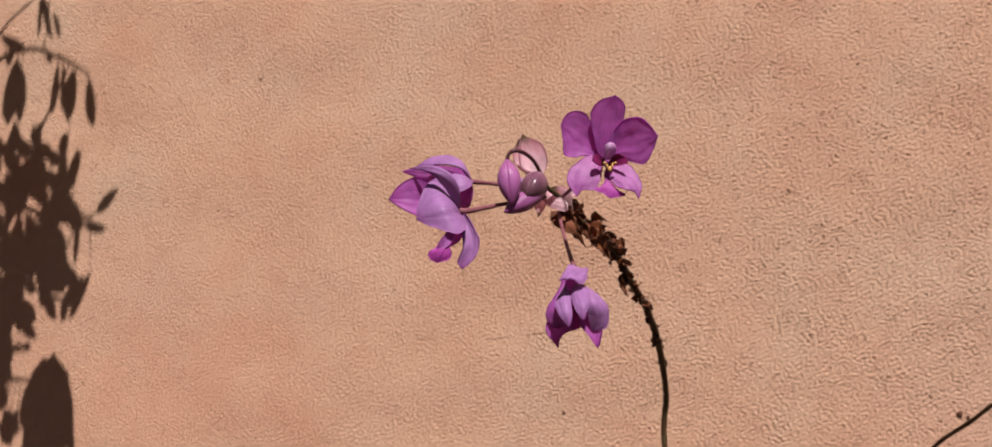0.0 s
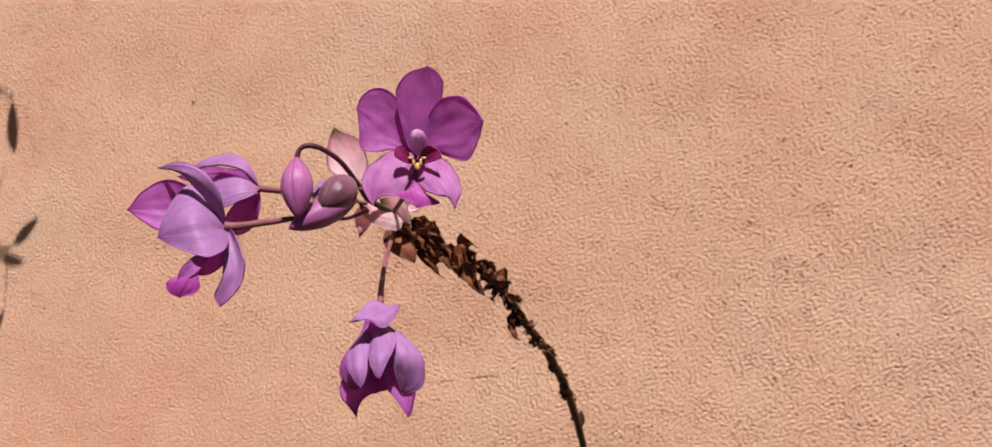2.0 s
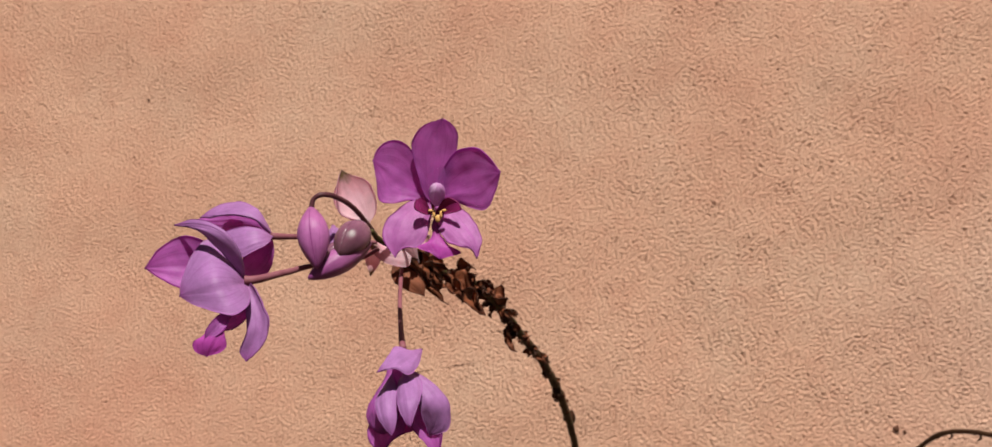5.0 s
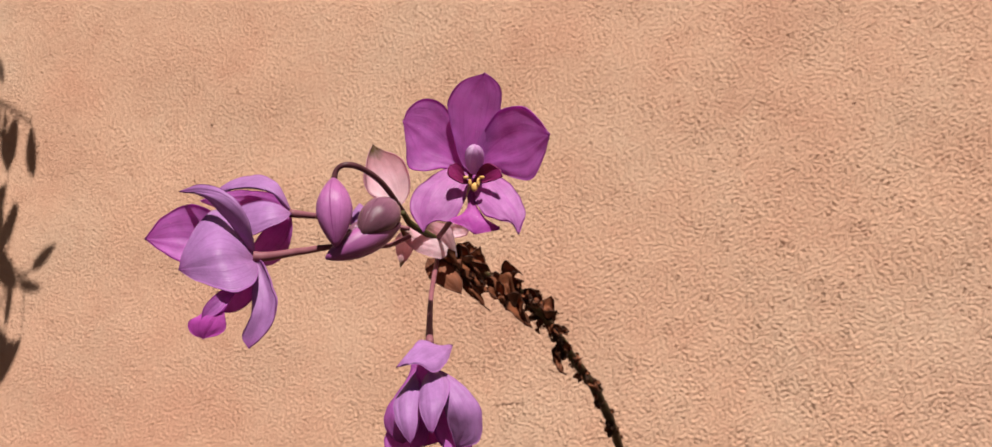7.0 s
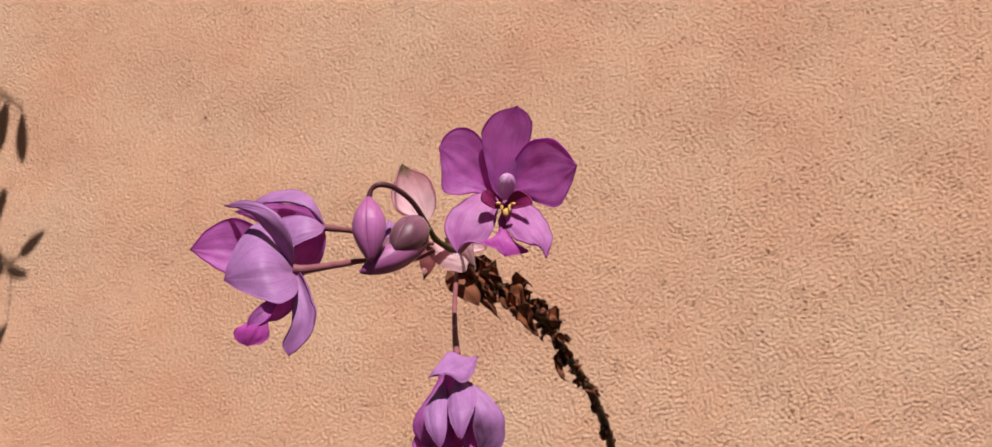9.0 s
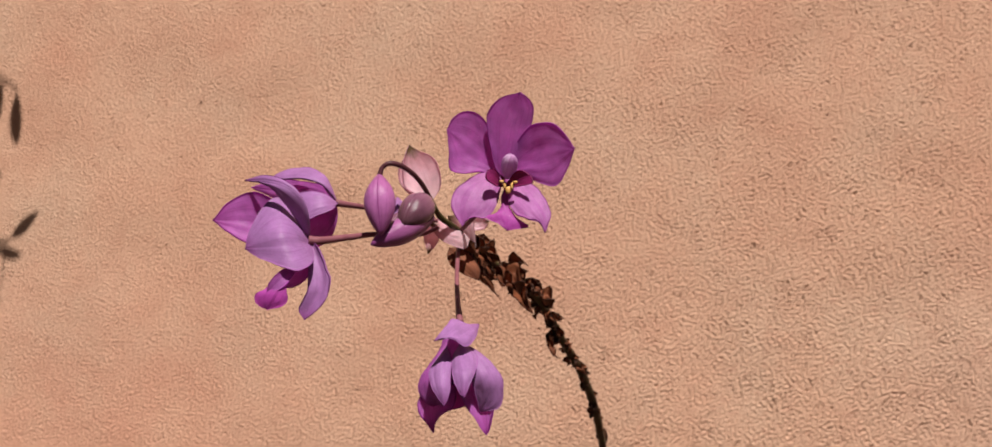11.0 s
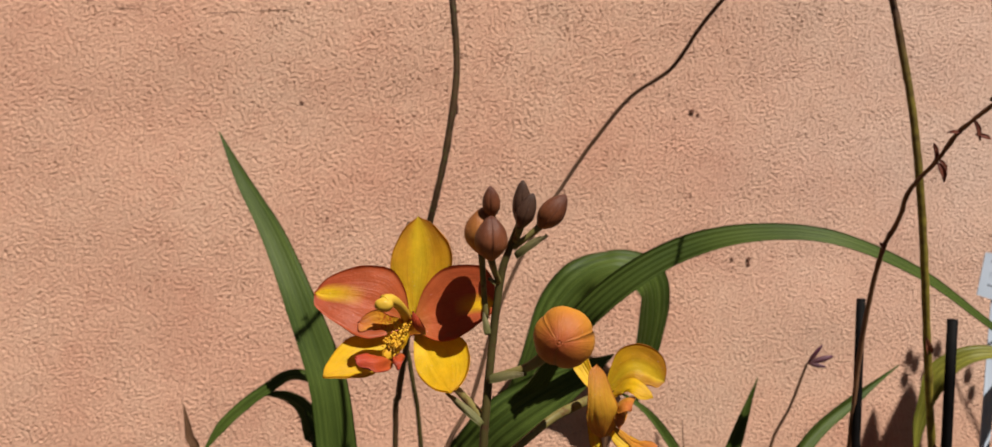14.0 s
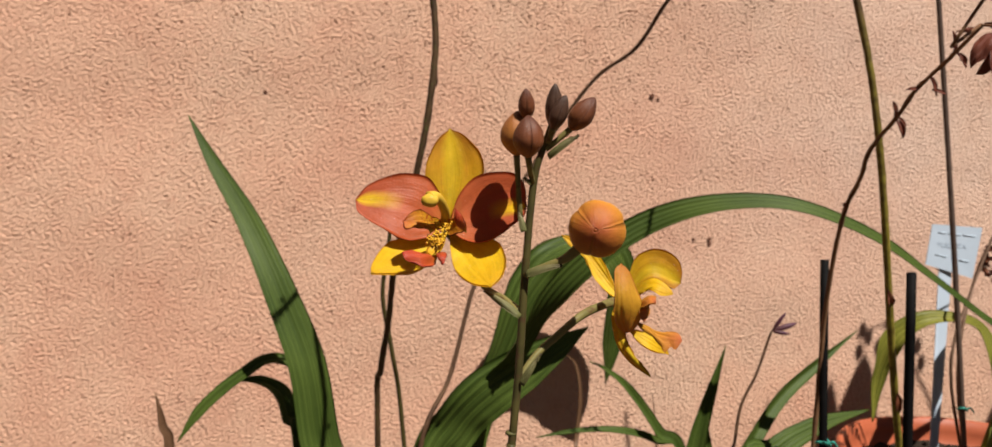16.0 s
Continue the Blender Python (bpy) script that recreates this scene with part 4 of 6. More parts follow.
    tube(bm, [(-0.0548, -0.9420, 0.8431), (-0.0563, -0.9520, 0.8492), (-0.0583, -0.9620, 0.8546), (-0.0616, -0.9690, 0.8573), (-0.0651, -0.9730, 0.8579), (-0.0679, -0.9740, 0.8563), (-0.0689, -0.9740, 0.8531)], [0.0010, 0.0010, 0.0010, 0.0010, 0.0010, 0.0009, 0.0011], 10)
    hook = part("bud", bm, M_HOOK, plant, "lilac bud nodding on a hooked pedicel")
    part("bud_heart", bud((-0.0691, -0.9740, 0.8539), (-0.0655, -0.9780, 0.8307), 0.0052, 0.45, 3, 0.06, power=0.85), M_BUDLILAC, hook)
    husk((-0.0691, -0.9740, 0.8539), (-0.0655, -0.9780, 0.8307), 0.0054, 0.45, 3, M_BUDLILAC, hook, 0.0, 0.85, 1.04, 0.03)
    ob = part("bud", bud((-0.0556, -0.9550, 0.8478), (-0.0597, -0.9720, 0.8354), 0.0060, 0.45, 3, 0.05), M_BUDDARK, plant, "dusky glossy bud")
    husk((-0.0556, -0.9550, 0.8478), (-0.0597, -0.9720, 0.8354), 0.0062, 0.45, 3, M_BUDDARK, ob, 0.2)
    ob = part("bud", bud((-0.0519, -0.9583, 0.8407), (-0.0697, -0.9766, 0.8275), 0.0044, 0.5, 3, 0.05), M_BUDDUSK, plant, "half open lilac bud")
    husk((-0.0519, -0.9583, 0.8407), (-0.0697, -0.9766, 0.8275), 0.0046, 0.5, 3, M_BUDDUSK, ob, 1.1)
    part("bud", bud((-0.0620, -0.9580, 0.8426), (-0.0683, -0.9680, 0.8304), 0.0038, 0.5, 3, 0.06), M_BUDDARK, plant, "dusky bud")
    old = part("faded_bud", lobe((-0.0575, -0.9440, 0.8490), (-0.0665, -0.9495, 0.8705), TO7 + RIGHT7 * 0.2 + UP7 * 0.3, ((0.51, 0.01, 0.01),), ((0.15, -0.18), (0.36, -0.38), (0.64, -0.30), (0.88, -0.13)), ((0.13, 0.18), (0.36, 0.28), (0.64, 0.28), (0.86, 0.10)), cup=0.35, ruffle=0.04, seed=31), M_PINKBUD, plant, "hollow pale pink bud scale with a brown tip")
    part("bud_scale", petal((-0.0610, -0.9370, 0.8505), (-0.0700, -0.9400, 0.8700), 0.0120, TO7 + UP7 * 0.4, -0.05, 0.4, (0.6, 0.62), -0.10, 0.03, 0.4, 0.0, seed=32), M_PINKBUD, old)
    part("bract", lobe((-0.0460, -0.9250, 0.8357), (-0.0601, -0.9380, 0.8416), TO7 + UP7 * 0.6, ((0.54, -0.17, 0.12),), ((0.07, -0.25), (0.47, -0.35), (0.78, -0.28)), ((0.19, 0.09), (0.60, 0.16), (0.85, 0.11)), cup=-0.25, keel=0.1, seed=33), M_PINKBUD, plant, "pale pink bract")
    part("bract", lobe((-0.0446, -0.9180, 0.8333), (-0.0543, -0.9300, 0.8448), TO7, ((0.52, 0.08, 0.06),), ((0.37, -0.22), (0.72, -0.19)), ((0.30, 0.20), (0.58, 0.33), (0.87, 0.16)), cup=-0.2, seed=133), M_PINKBUD, plant, "pale pink bract")
    part("bract", lobe((-0.0604, -0.9320, 0.8424), (-0.0607, -0.9350, 0.8283), TO7, ((0.52, -0.01, 0.04),), ((0.21, -0.22), (0.60, -0.23)), ((0.24, 0.20), (0.58, 0.16)), cup=-0.3, seed=34), M_PINKBUD, plant, "pale pink bract")
    part("bract", lobe((-0.0566, -0.9170, 0.8329), (-0.0427, -0.9180, 0.8191), TO7 + UP7 * 0.4, ((0.45, 0.04, 0.12),), ((0.21, -0.18), (0.53, -0.23), (0.81, -0.19)), ((0.14, 0.18), (0.38, 0.25), (0.73, 0.16)), cup=-0.25, ruffle=0.06, seed=36), M_DRY, plant, "straw brown bract")
    part("bract", lobe((-0.0487, -0.9180, 0.8439), (-0.0394, -0.9170, 0.8447), TO7, ((0.48, 0.10, -0.04),), ((0.26, -0.21), (0.70, -0.19)), ((0.20, 0.33), (0.73, 0.34)), cup=0.3, ruffle=0.15, seed=35), M_PINKBUD, plant, "pale pink bract")
    part("crumpled_petal", lobe((-0.0680, -0.9560, 0.8481), (-0.0628, -0.9620, 0.8367), TO7, ((0.58, 0.12, 0.18),), ((0.36, -0.17), (0.74, -0.11)), ((0.17, 0.22), (0.48, 0.34), (0.78, 0.25)), cup=-0.6, ruffle=0.3, seed=37), M_PALE, plant, "crumpled pale lilac petal")

    # a younger stalk beside the first, with one dark bud
    bm = bmesh.new()
    tube(bm, [(0.045, -0.42, GZ), (0.0081, -0.4600, 0.1701), (-0.0057, -0.4850, 0.2547), (-0.0165, -0.4960, 0.3093), (-0.0138, -0.5100, 0.3531), (-0.0107, -0.5185, 0.3870)], [0.0023, 0.0023, 0.0022, 0.0021, 0.0019, 0.0017], 10)
    part("flower_stalk", bm, M_STALKGREEN, plant, "short green stalk")
    part("bud", bud((-0.0103, -0.5190, 0.3850), (-0.0166, -0.5165, 0.4045), 0.0046, 0.5, 3, 0.05), M_STALKDARK, plant, "small dark bud")
    # pleated leaves
    part("leaf", blade([(-0.06, -0.42, GZ), (-0.0608, -0.4426, 0.0897), (-0.0751, -0.4413, 0.1614), (-0.0885, -0.4375, 0.2341), (-0.1182, -0.4239, 0.3069), (-0.1535, -0.4005, 0.3774), (-0.1890, -0.3860, 0.4330), (-0.2158, -0.3762, 0.4810)], [0.034, 0.039, 0.040, 0.038, 0.032, 0.024, 0.014, 0.001], (0.25, -1, 0.25), 7, 0.03, 0.08, seed=1), M_LEAF, plant, "long pleated dark green leaf")
    part("leaf", blade([(-0.07, -0.40, GZ), (-0.0820, -0.3900, 0.1000), (-0.0900, -0.3842, 0.1800), (-0.1027, -0.3793, 0.2150), (-0.1198, -0.3747, 0.2234), (-0.1375, -0.3712, 0.2216), (-0.1565, -0.3703, 0.2083), (-0.1785, -0.3708, 0.1913), (-0.2031, -0.3737, 0.1665), (-0.2228, -0.3770, 0.1371)], [0.010, 0.012, 0.013, 0.013, 0.013, 0.013, 0.014, 0.014, 0.012, 0.001], (0.1, -0.75, 0.7), 3, 0.06, 0.15, seed=2), M_LEAF, plant, "narrow arching leaf")
    part("leaf", blade([(-0.075, -0.40, GZ), (-0.0955, -0.3945, 0.1335), (-0.1075, -0.3779, 0.1589), (-0.1194, -0.3614, 0.1827), (-0.1428, -0.3499, 0.1941), (-0.1744, -0.3437, 0.1936)], [0.012, 0.018, 0.020, 0.018, 0.011, 0.001], (0.3, -0.8, 0.5), 3, 0.06, 0.15, seed=3), M_LEAF, plant, "narrow arching leaf")
    # a brown strip in place of a leaf tip's shadow on the wall
    part("leaf", blade([(-0.30, -0.30, GZ), (-0.2513, -0.3000, 0.0821), (-0.2565, -0.3000, 0.1325), (-0.2643, -0.3000, 0.1684)], [0.010, 0.012, 0.009, 0.001], (0.2, -1, 0.2), 2, 0.06, 0.2, seed=4), M_SHADESTRIP, plant, "brown strip standing in for a leaf tip's shade on the wall")


lilac_orchid()


# ---- the yellow orchid ----
def yellow_orchid():
    plant = thing("orchid_plant", (0.02, -0.98, GZ), "yellow and red ground orchid in bloom with brown buds", "orchid plant")
    way = [(-0.004, -0.985, GZ), (-0.00180, -0.99180, 0.20220), (-0.00185, -1.00609, 0.33717), (-0.00152, -1.00656, 0.34978), (-0.00027, -1.00680, 0.37080), (0.00043, -1.00684, 0.39386), (0.00189, -1.00695, 0.41833), (0.00383, -1.00790, 0.42726), (0.00565, -1.00896, 0.43352)]
    bm = bmesh.new()
    tube(bm, way, [0.0018, 0.0018, 0.00125, 0.00110, 0.00106, 0.00102, 0.00098, 0.00088, 0.00075], 12, 8, 0.05)
    stalk = part("flower_stalk", bm, M_STALKGREEN, plant, "olive brown flower stalk")
    bm = bmesh.new()
    lump(bm, (-0.00161, -1.00637, 0.35339), 0.0016, (1, 1, 0.45), 0.3)
    part("node", bm, M_BRACTGREEN, stalk)
    # face-on flower
    bm = bmesh.new()
    tube(bm, [(-0.00060, -1.00605, 0.38519), (-0.00371, -1.00025, 0.38758), (-0.00737, -0.99130, 0.38972), (-0.01331, -0.98772, 0.39843), (-0.01848, -0.99353, 0.40574)], [0.0010, 0.0010, 0.0010, 0.0011, 0.0016], 10)
    fl = part("open_flower", bm, M_PEDGREEN, plant, "open flower with three yellow and two brick red petals")
    part("sepal", lobe((-0.0181, -0.9920, 0.4045), (-0.0386, -1.0080, 0.3948), TO16 + UP16 * 0.6, ((0.51, -0.03, -0.03),), ((0.25, -0.15), (0.56, -0.21), (0.72, -0.19), (0.89, -0.08)), ((0.25, 0.06), (0.48, 0.19), (0.62, 0.22), (0.82, 0.14), (0.94, 0.07)), cup=0.08, keel=0.03, ruffle=0.03, seed=44), M_YELLOW, fl)
    part("sepal", lobe((-0.0174, -0.9920, 0.4045), (-0.0087, -1.0090, 0.3919), TO16 + UP16 * 0.6, ((0.52, -0.03, -0.05),), ((0.21, -0.20), (0.41, -0.38), (0.59, -0.39), (0.80, -0.31), (0.95, -0.16)), ((0.29, 0.14), (0.52, 0.21), (0.72, 0.19), (0.88, 0.12)), cup=0.08, keel=0.03, ruffle=0.03, seed=45), M_YELLOW, fl)
    part("sepal", lobe((-0.0181, -0.9930, 0.4070), (-0.0180, -0.9900, 0.4325), TO16 + UP16 * 0.2, ((0.46, 0.03, 0.01),), ((0.15, -0.14), (0.36, -0.23), (0.53, -0.25), (0.72, -0.21), (0.89, -0.12)), ((0.14, 0.12), (0.33, 0.29), (0.53, 0.37), (0.72, 0.34), (0.84, 0.25), (0.95, 0.13)), cup=0.10, keel=-0.05, ruffle=0.03, seed=41), M_YELLOWTOP, fl)
    part("petal", lobe((-0.0190, -0.9960, 0.4059), (-0.0427, -0.9960, 0.4126), TO16 + UP16 * 0.4, ((0.50, 0.05, 0.11),), ((0.09, -0.12), (0.25, -0.24), (0.39, -0.30), (0.53, -0.29), (0.78, -0.21), (0.95, -0.13)), ((0.12, 0.26), (0.28, 0.42), (0.43, 0.45), (0.66, 0.38), (0.87, 0.24), (0.96, 0.13)), cup=0.06, keel=-0.03, ruffle=0.03, seed=42), M_ORANGE, fl)
    part("petal", lobe((-0.0181, -0.9960, 0.4059), (0.0018, -1.0000, 0.4123), TO16 + UP16 * 0.25 - RIGHT16 * 0.2, ((0.51, -0.08, -0.02),), ((0.15, -0.28), (0.31, -0.45), (0.52, -0.55), (0.75, -0.53), (0.96, -0.45), (1.05, -0.26)), ((0.10, 0.17), (0.25, 0.28), (0.41, 0.31), (0.61, 0.26), (0.80, 0.18), (0.94, 0.11)), cup=0.14, keel=-0.06, ruffle=0.03, seed=43), M_ORANGE, fl)
    bm = bmesh.new()
    tube(bm, [(-0.0198, -1.0000, 0.4070), (-0.0205, -1.0060, 0.4102), (-0.0220, -1.0100, 0.4128), (-0.0237, -1.0125, 0.4142), (-0.0251, -1.0135, 0.4138)], [0.0013, 0.0012, 0.0012, 0.0014, 0.0019], 14)
    lump(bm, (-0.0252, -1.0140, 0.4134), 0.0018, (1.2, 0.9, 0.9), 0.12, 3, 3)
    part("column", bm, M_COLPALE, fl, "pale yellow arched column")
    part("lip_lobe", lobe((-0.0201, -1.0020, 0.4064), (-0.0311, -1.0090, 0.4080), TO16 + UP16 * 0.3, ((0.61, -0.01, 0.07),), ((0.29, -0.11), (0.69, -0.12), (1.02, -0.16)), ((0.09, 0.11), (0.40, 0.15), (0.69, 0.24), (0.90, 0.14)), cup=0.2, ruffle=0.05, seed=46), M_SPOT, fl, "orange side lobe with red spots")
    part("lip_lobe", lobe((-0.0198, -1.0020, 0.4064), (-0.0156, -1.0080, 0.4071), TO16, ((0.63, -0.02, 0.06),), ((0.30, -0.26), (0.57, -0.30), (0.82, -0.31)), ((0.27, 0.28), (0.69, 0.22), (0.94, 0.19)), cup=0.25, ruffle=0.05, seed=47), M_SPOT, fl, "orange side lobe with red spots")
    part("lobe_edge", lobe((-0.0154, -1.0080, 0.4056), (-0.0186, -1.0110, 0.4115), TO16, ((0.60, -0.01, 0.18),), ((0.37, -0.14), (0.74, -0.14)), ((0.28, 0.09), (0.71, 0.11)), cup=-0.4, seed=146), M_REDLIP, fl)
    part("lip", lobe((-0.0220, -1.0050, 0.3999), (-0.0313, -1.0110, 0.4004), TO16 + UP16 * 0.6, ((0.61, -0.16, 0.05),), ((0.24, -0.32), (0.59, -0.39), (0.80, -0.27), (0.99, -0.17)), ((0.34, -0.06), (0.63, 0.07), (0.84, 0.05)), cup=-0.3, keel=0.15, ruffle=0.12, seed=48), M_REDLIP, fl)
    part("lip", lobe((-0.0223, -1.0050, 0.3998), (-0.0214, -1.0110, 0.3976), TO16 + UP16 * 0.4 + RIGHT16 * 0.3, ((0.74, 0.05, 0.24),), ((-0.01, -0.27), (0.41, -0.31), (0.80, -0.16)), ((0.37, 0.09), (0.71, 0.12)), cup=-0.3, ruffle=0.1, seed=148), M_REDLIP, fl)
    part("lip_neck", lobe((-0.0212, -1.0030, 0.4038), (-0.0240, -1.0080, 0.3995), TO16 + UP16 * 0.4, ((0.62, -0.05, 0.17),), ((0.15, -0.19), (0.52, -0.22), (0.85, -0.16)), ((0.26, 0.14), (0.66, 0.16), (0.98, 0.18)), cup=0.2, ruffle=0.08, seed=149), M_COLYELLOW, fl)
    bm = bmesh.new()
    rng = random.Random(8)
    for k in range(120):
        q = between((-0.0210, -1.0050, 0.4078), (-0.0234, -1.0085, 0.4027), rng.random()) + RIGHT16 * rng.uniform(-0.0024, 0.0024) + TO16 * rng.uniform(0, 0.0010)
        lump(bm, q, rng.uniform(0.0002, 0.00042), (1, 1, 1), 0.2, k, 1)
    part("callus", bm, M_COLYELLOW, fl, "warty yellow callus")
    # flower seen from its side
    bm = bmesh.new()
    tube(bm, [(-0.0004, -1.0065, 0.3672), (0.0047, -1.0041, 0.3731), (0.0111, -1.0011, 0.3776), (0.0194, -0.9972, 0.3827), (0.0294, -0.9904, 0.3849), (0.0334, -0.9878, 0.3849)], [0.0008, 0.0009, 0.0010, 0.0011, 0.0013, 0.0015], 10)
    sf = part("side_flower", bm, M_PEDGREEN, plant, "yellow flower seen from its side")
    part("sepal", lobe((0.0355, -0.9844, 0.3845), (0.0194, -0.9733, 0.4031), TO16 + UP16 * 0.3, ((0.51, 0.06, -0.04),), ((0.17, -0.06), (0.40, -0.05), (0.66, 0.03), (0.86, -0.01)), ((0.27, 0.09), (0.49, 0.16), (0.70, 0.18), (0.87, 0.10)), cup=0.2, keel=-0.1, seed=51), M_YELLOW, sf)
    part("petal", lobe((0.0350, -0.9867, 0.3858), (0.0506, -0.9911, 0.3908), TO16 + UP16 * 0.3, ((0.56, -0.31, 0.18),), ((0.22, -0.39), (0.41, -0.62), (0.67, -0.67), (0.88, -0.60), (1.06, -0.41), (1.08, -0.19)), ((0.26, -0.02), (0.49, -0.07), (0.75, 0.01), (0.87, 0.07)), cup=0.06, keel=-0.08, ruffle=0.04, seed=52), M_YELLOWTOP, sf)
    part("petal", lobe((0.0350, -0.9911, 0.3850), (0.0444, -1.0000, 0.3889), TO16 + UP16 * 0.8, ((0.64, -0.06, 0.25),), ((0.24, -0.26), (0.44, -0.39), (0.75, -0.32), (0.94, -0.14)), ((0.28, -0.03), (0.60, -0.05), (0.81, 0.09)), cup=-0.15, ruffle=0.05, seed=54), M_YELLOW, sf)
    part("sepal", lobe((0.0353, -0.9911, 0.3775), (0.0464, -0.9944, 0.3708), TO16 + UP16 * 0.6, ((0.45, 0.04, 0.14),), ((0.25, -0.08), (0.63, -0.15), (0.88, -0.10)), ((0.19, 0.15), (0.45, 0.23), (0.73, 0.17)), cup=0.08, seed=56), M_YELLOW, sf)
    part("lip", lobe((0.0344, -0.9978, 0.3811), (0.0434, -1.0089, 0.3777), TO16 + UP16 * 0.6, ((0.56, 0.09, 0.01),), ((0.29, 0.00), (0.57, -0.00), (0.85, -0.12)), ((0.22, 0.09), (0.49, 0.15), (0.72, 0.25), (0.84, 0.33), (0.88, 0.18), (0.99, 0.19)), cup=-0.2, keel=0.12, ruffle=0.08, seed=58), M_BUDORANGE, sf)
    part("lip_lobe", lobe((0.0366, -0.9955, 0.3858), (0.0370, -1.0055, 0.3873), TO16 + UP16 * 0.5, ((0.79, 0.03, 0.16),), ((-0.30, -0.40), (-0.10, -0.52), (0.54, -0.28)), ((0.59, 0.24), (1.01, 0.26), (1.14, 0.17)), cup=-0.4, ruffle=0.08, seed=57), M_BUDORANGE, sf)
    part("lip_lobe", lobe((0.0371, -0.9966, 0.3859), (0.0349, -1.0033, 0.3819), TO16, ((0.72, 0.08, 0.21),), ((0.27, -0.20), (0.73, -0.13)), ((0.47, 0.18), (0.91, 0.18)), cup=-0.3, seed=157), M_BUDORANGE, sf)
    part("sepal", lobe((0.0306, -0.9933, 0.3853), (0.0388, -1.0000, 0.3659), TO16 - RIGHT16 * 0.4, ((0.47, 0.09, 0.12),), ((0.18, -0.01), (0.43, 0.05), (0.69, 0.05), (0.87, 0.01)), ((0.12, 0.12), (0.37, 0.18), (0.60, 0.18), (0.83, 0.11)), cup=-0.15, keel=0.1, seed=55), M_YELLOWTOP, sf)
    part("petal", lobe((0.0315, -0.9989, 0.3781), (0.0290, -1.0000, 0.3972), TO16 * 0.8 + RIGHT16 * 0.2, ((0.54, -0.12, 0.19),), ((0.12, -0.14), (0.38, -0.22), (0.72, -0.18), (0.94, -0.12)), ((0.02, 0.11), (0.20, 0.21), (0.39, 0.23), (0.66, 0.15), (0.89, 0.09)), cup=-0.2, keel=0.1, seed=53), M_AMBERPETAL, sf)
    # round bud
    bm = bmesh.new()
    tube(bm, [(0.00041, -1.00679, 0.39484), (0.00405, -1.00942, 0.39665), (0.00899, -1.01226, 0.39943), (0.01377, -1.01498, 0.40389)], [0.0011, 0.0011, 0.0011, 0.0014], 10)
    rb = part("bud", bm, M_PEDGREEN, plant, "round orange bud about to open")
    part("bud_heart", bud((0.01903, -1.00918, 0.40746), (0.01460, -1.02046, 0.40772), 0.0062, 0.55, 3, 0.02, power=0.6, sides=36, n=20), M_BUDORANGE, rb)
    husk((0.01903, -1.00918, 0.40746), (0.01363, -1.02293, 0.40755), 0.0069, 0.52, 3, M_BUDORANGE, rb, 1.694, 0.66, 1.02, 0.012)
    bm = bmesh.new()
    lump(bm, (0.01376, -1.02255, 0.40752), 0.0005, (1.2, 1, 1), 0.3)
    part("bud_tip", bm, M_REDLIP, rb)
    # cluster of closed buds
    for a, b, r, mat, foot, lab in (((-0.00150, -1.01414, 0.42430), (-0.00205, -1.01555, 0.43478), 0.0036, M_BUDBROWN, (0.00173, -1.00692, 0.41833), "brown bud"),
                                    ((-0.00298, -1.00772, 0.42508), (-0.00335, -1.00912, 0.43639), 0.0041, M_BUDAMBER, (-0.00082, -1.00484, 0.40924), "orange brown bud"),
                                    ((-0.00134, -1.01067, 0.43399), (-0.00234, -1.01318, 0.44146), 0.0019, M_BUDBROWN, (-0.00079, -1.00980, 0.43314), "small brown bud"),
                                    ((0.00600, -1.00910, 0.43193), (0.00517, -1.01248, 0.44321), 0.0021, M_BUDSMOKE, (0.00481, -1.00904, 0.42868), "narrow dark bud"),
                                    ((0.00517, -1.01100, 0.43175), (0.00758, -1.01409, 0.44035), 0.0020, M_BUDSMOKE, (0.00481, -1.00904, 0.42868), "narrow dark bud"),
                                    ((0.01010, -1.00987, 0.43206), (0.01558, -1.01255, 0.44033), 0.0028, M_BUDBROWN, (0.00447, -1.00803, 0.42711), "plump brown bud")):
        bm = bmesh.new()
        tube(bm, [foot, between(foot, a, 0.5), between(a, b, 0.06)], [0.0008, 0.0007, 0.0009], 8, 4)
        ob = part("bud", bm, M_PEDGREEN, plant, lab)
        part("bud_heart", bud(a, b, r * 0.96, 0.45, 3, 0.05), mat, ob)
        husk(a, b, r, 0.45, 3, mat, ob, 100 * r + 0.4)
    for k, (a, b, w) in enumerate((((0.00488, -1.00921, 0.42548), (0.01161, -1.01328, 0.43063), 0.0022), ((-0.00069, -1.00811, 0.38424), (-0.00939, -1.00212, 0.38985), 0.0017), ((0.00011, -1.00874, 0.39540), (0.00843, -1.01325, 0.39793), 0.0023), ((0.00010, -1.00850, 0.36660), (0.00480, -1.00950, 0.37480), 0.0015), ((0.00060, -1.00800, 0.41860), (-0.00150, -1.01000, 0.41960), 0.0016), ((-0.00045, -1.00812, 0.40601), (-0.00150, -1.00600, 0.41100), 0.0014))):
        part("bract", petal(a, b, w, TO16 + UP16 * 0.8, 0.08, -0.6, (0.25, 0.75), 0, 0.05, 0.8, 0.0, 0.0005, 70 + k, 12, 9), M_BRACTGREEN, plant, "pale green sheathing bract")


yellow_orchid()


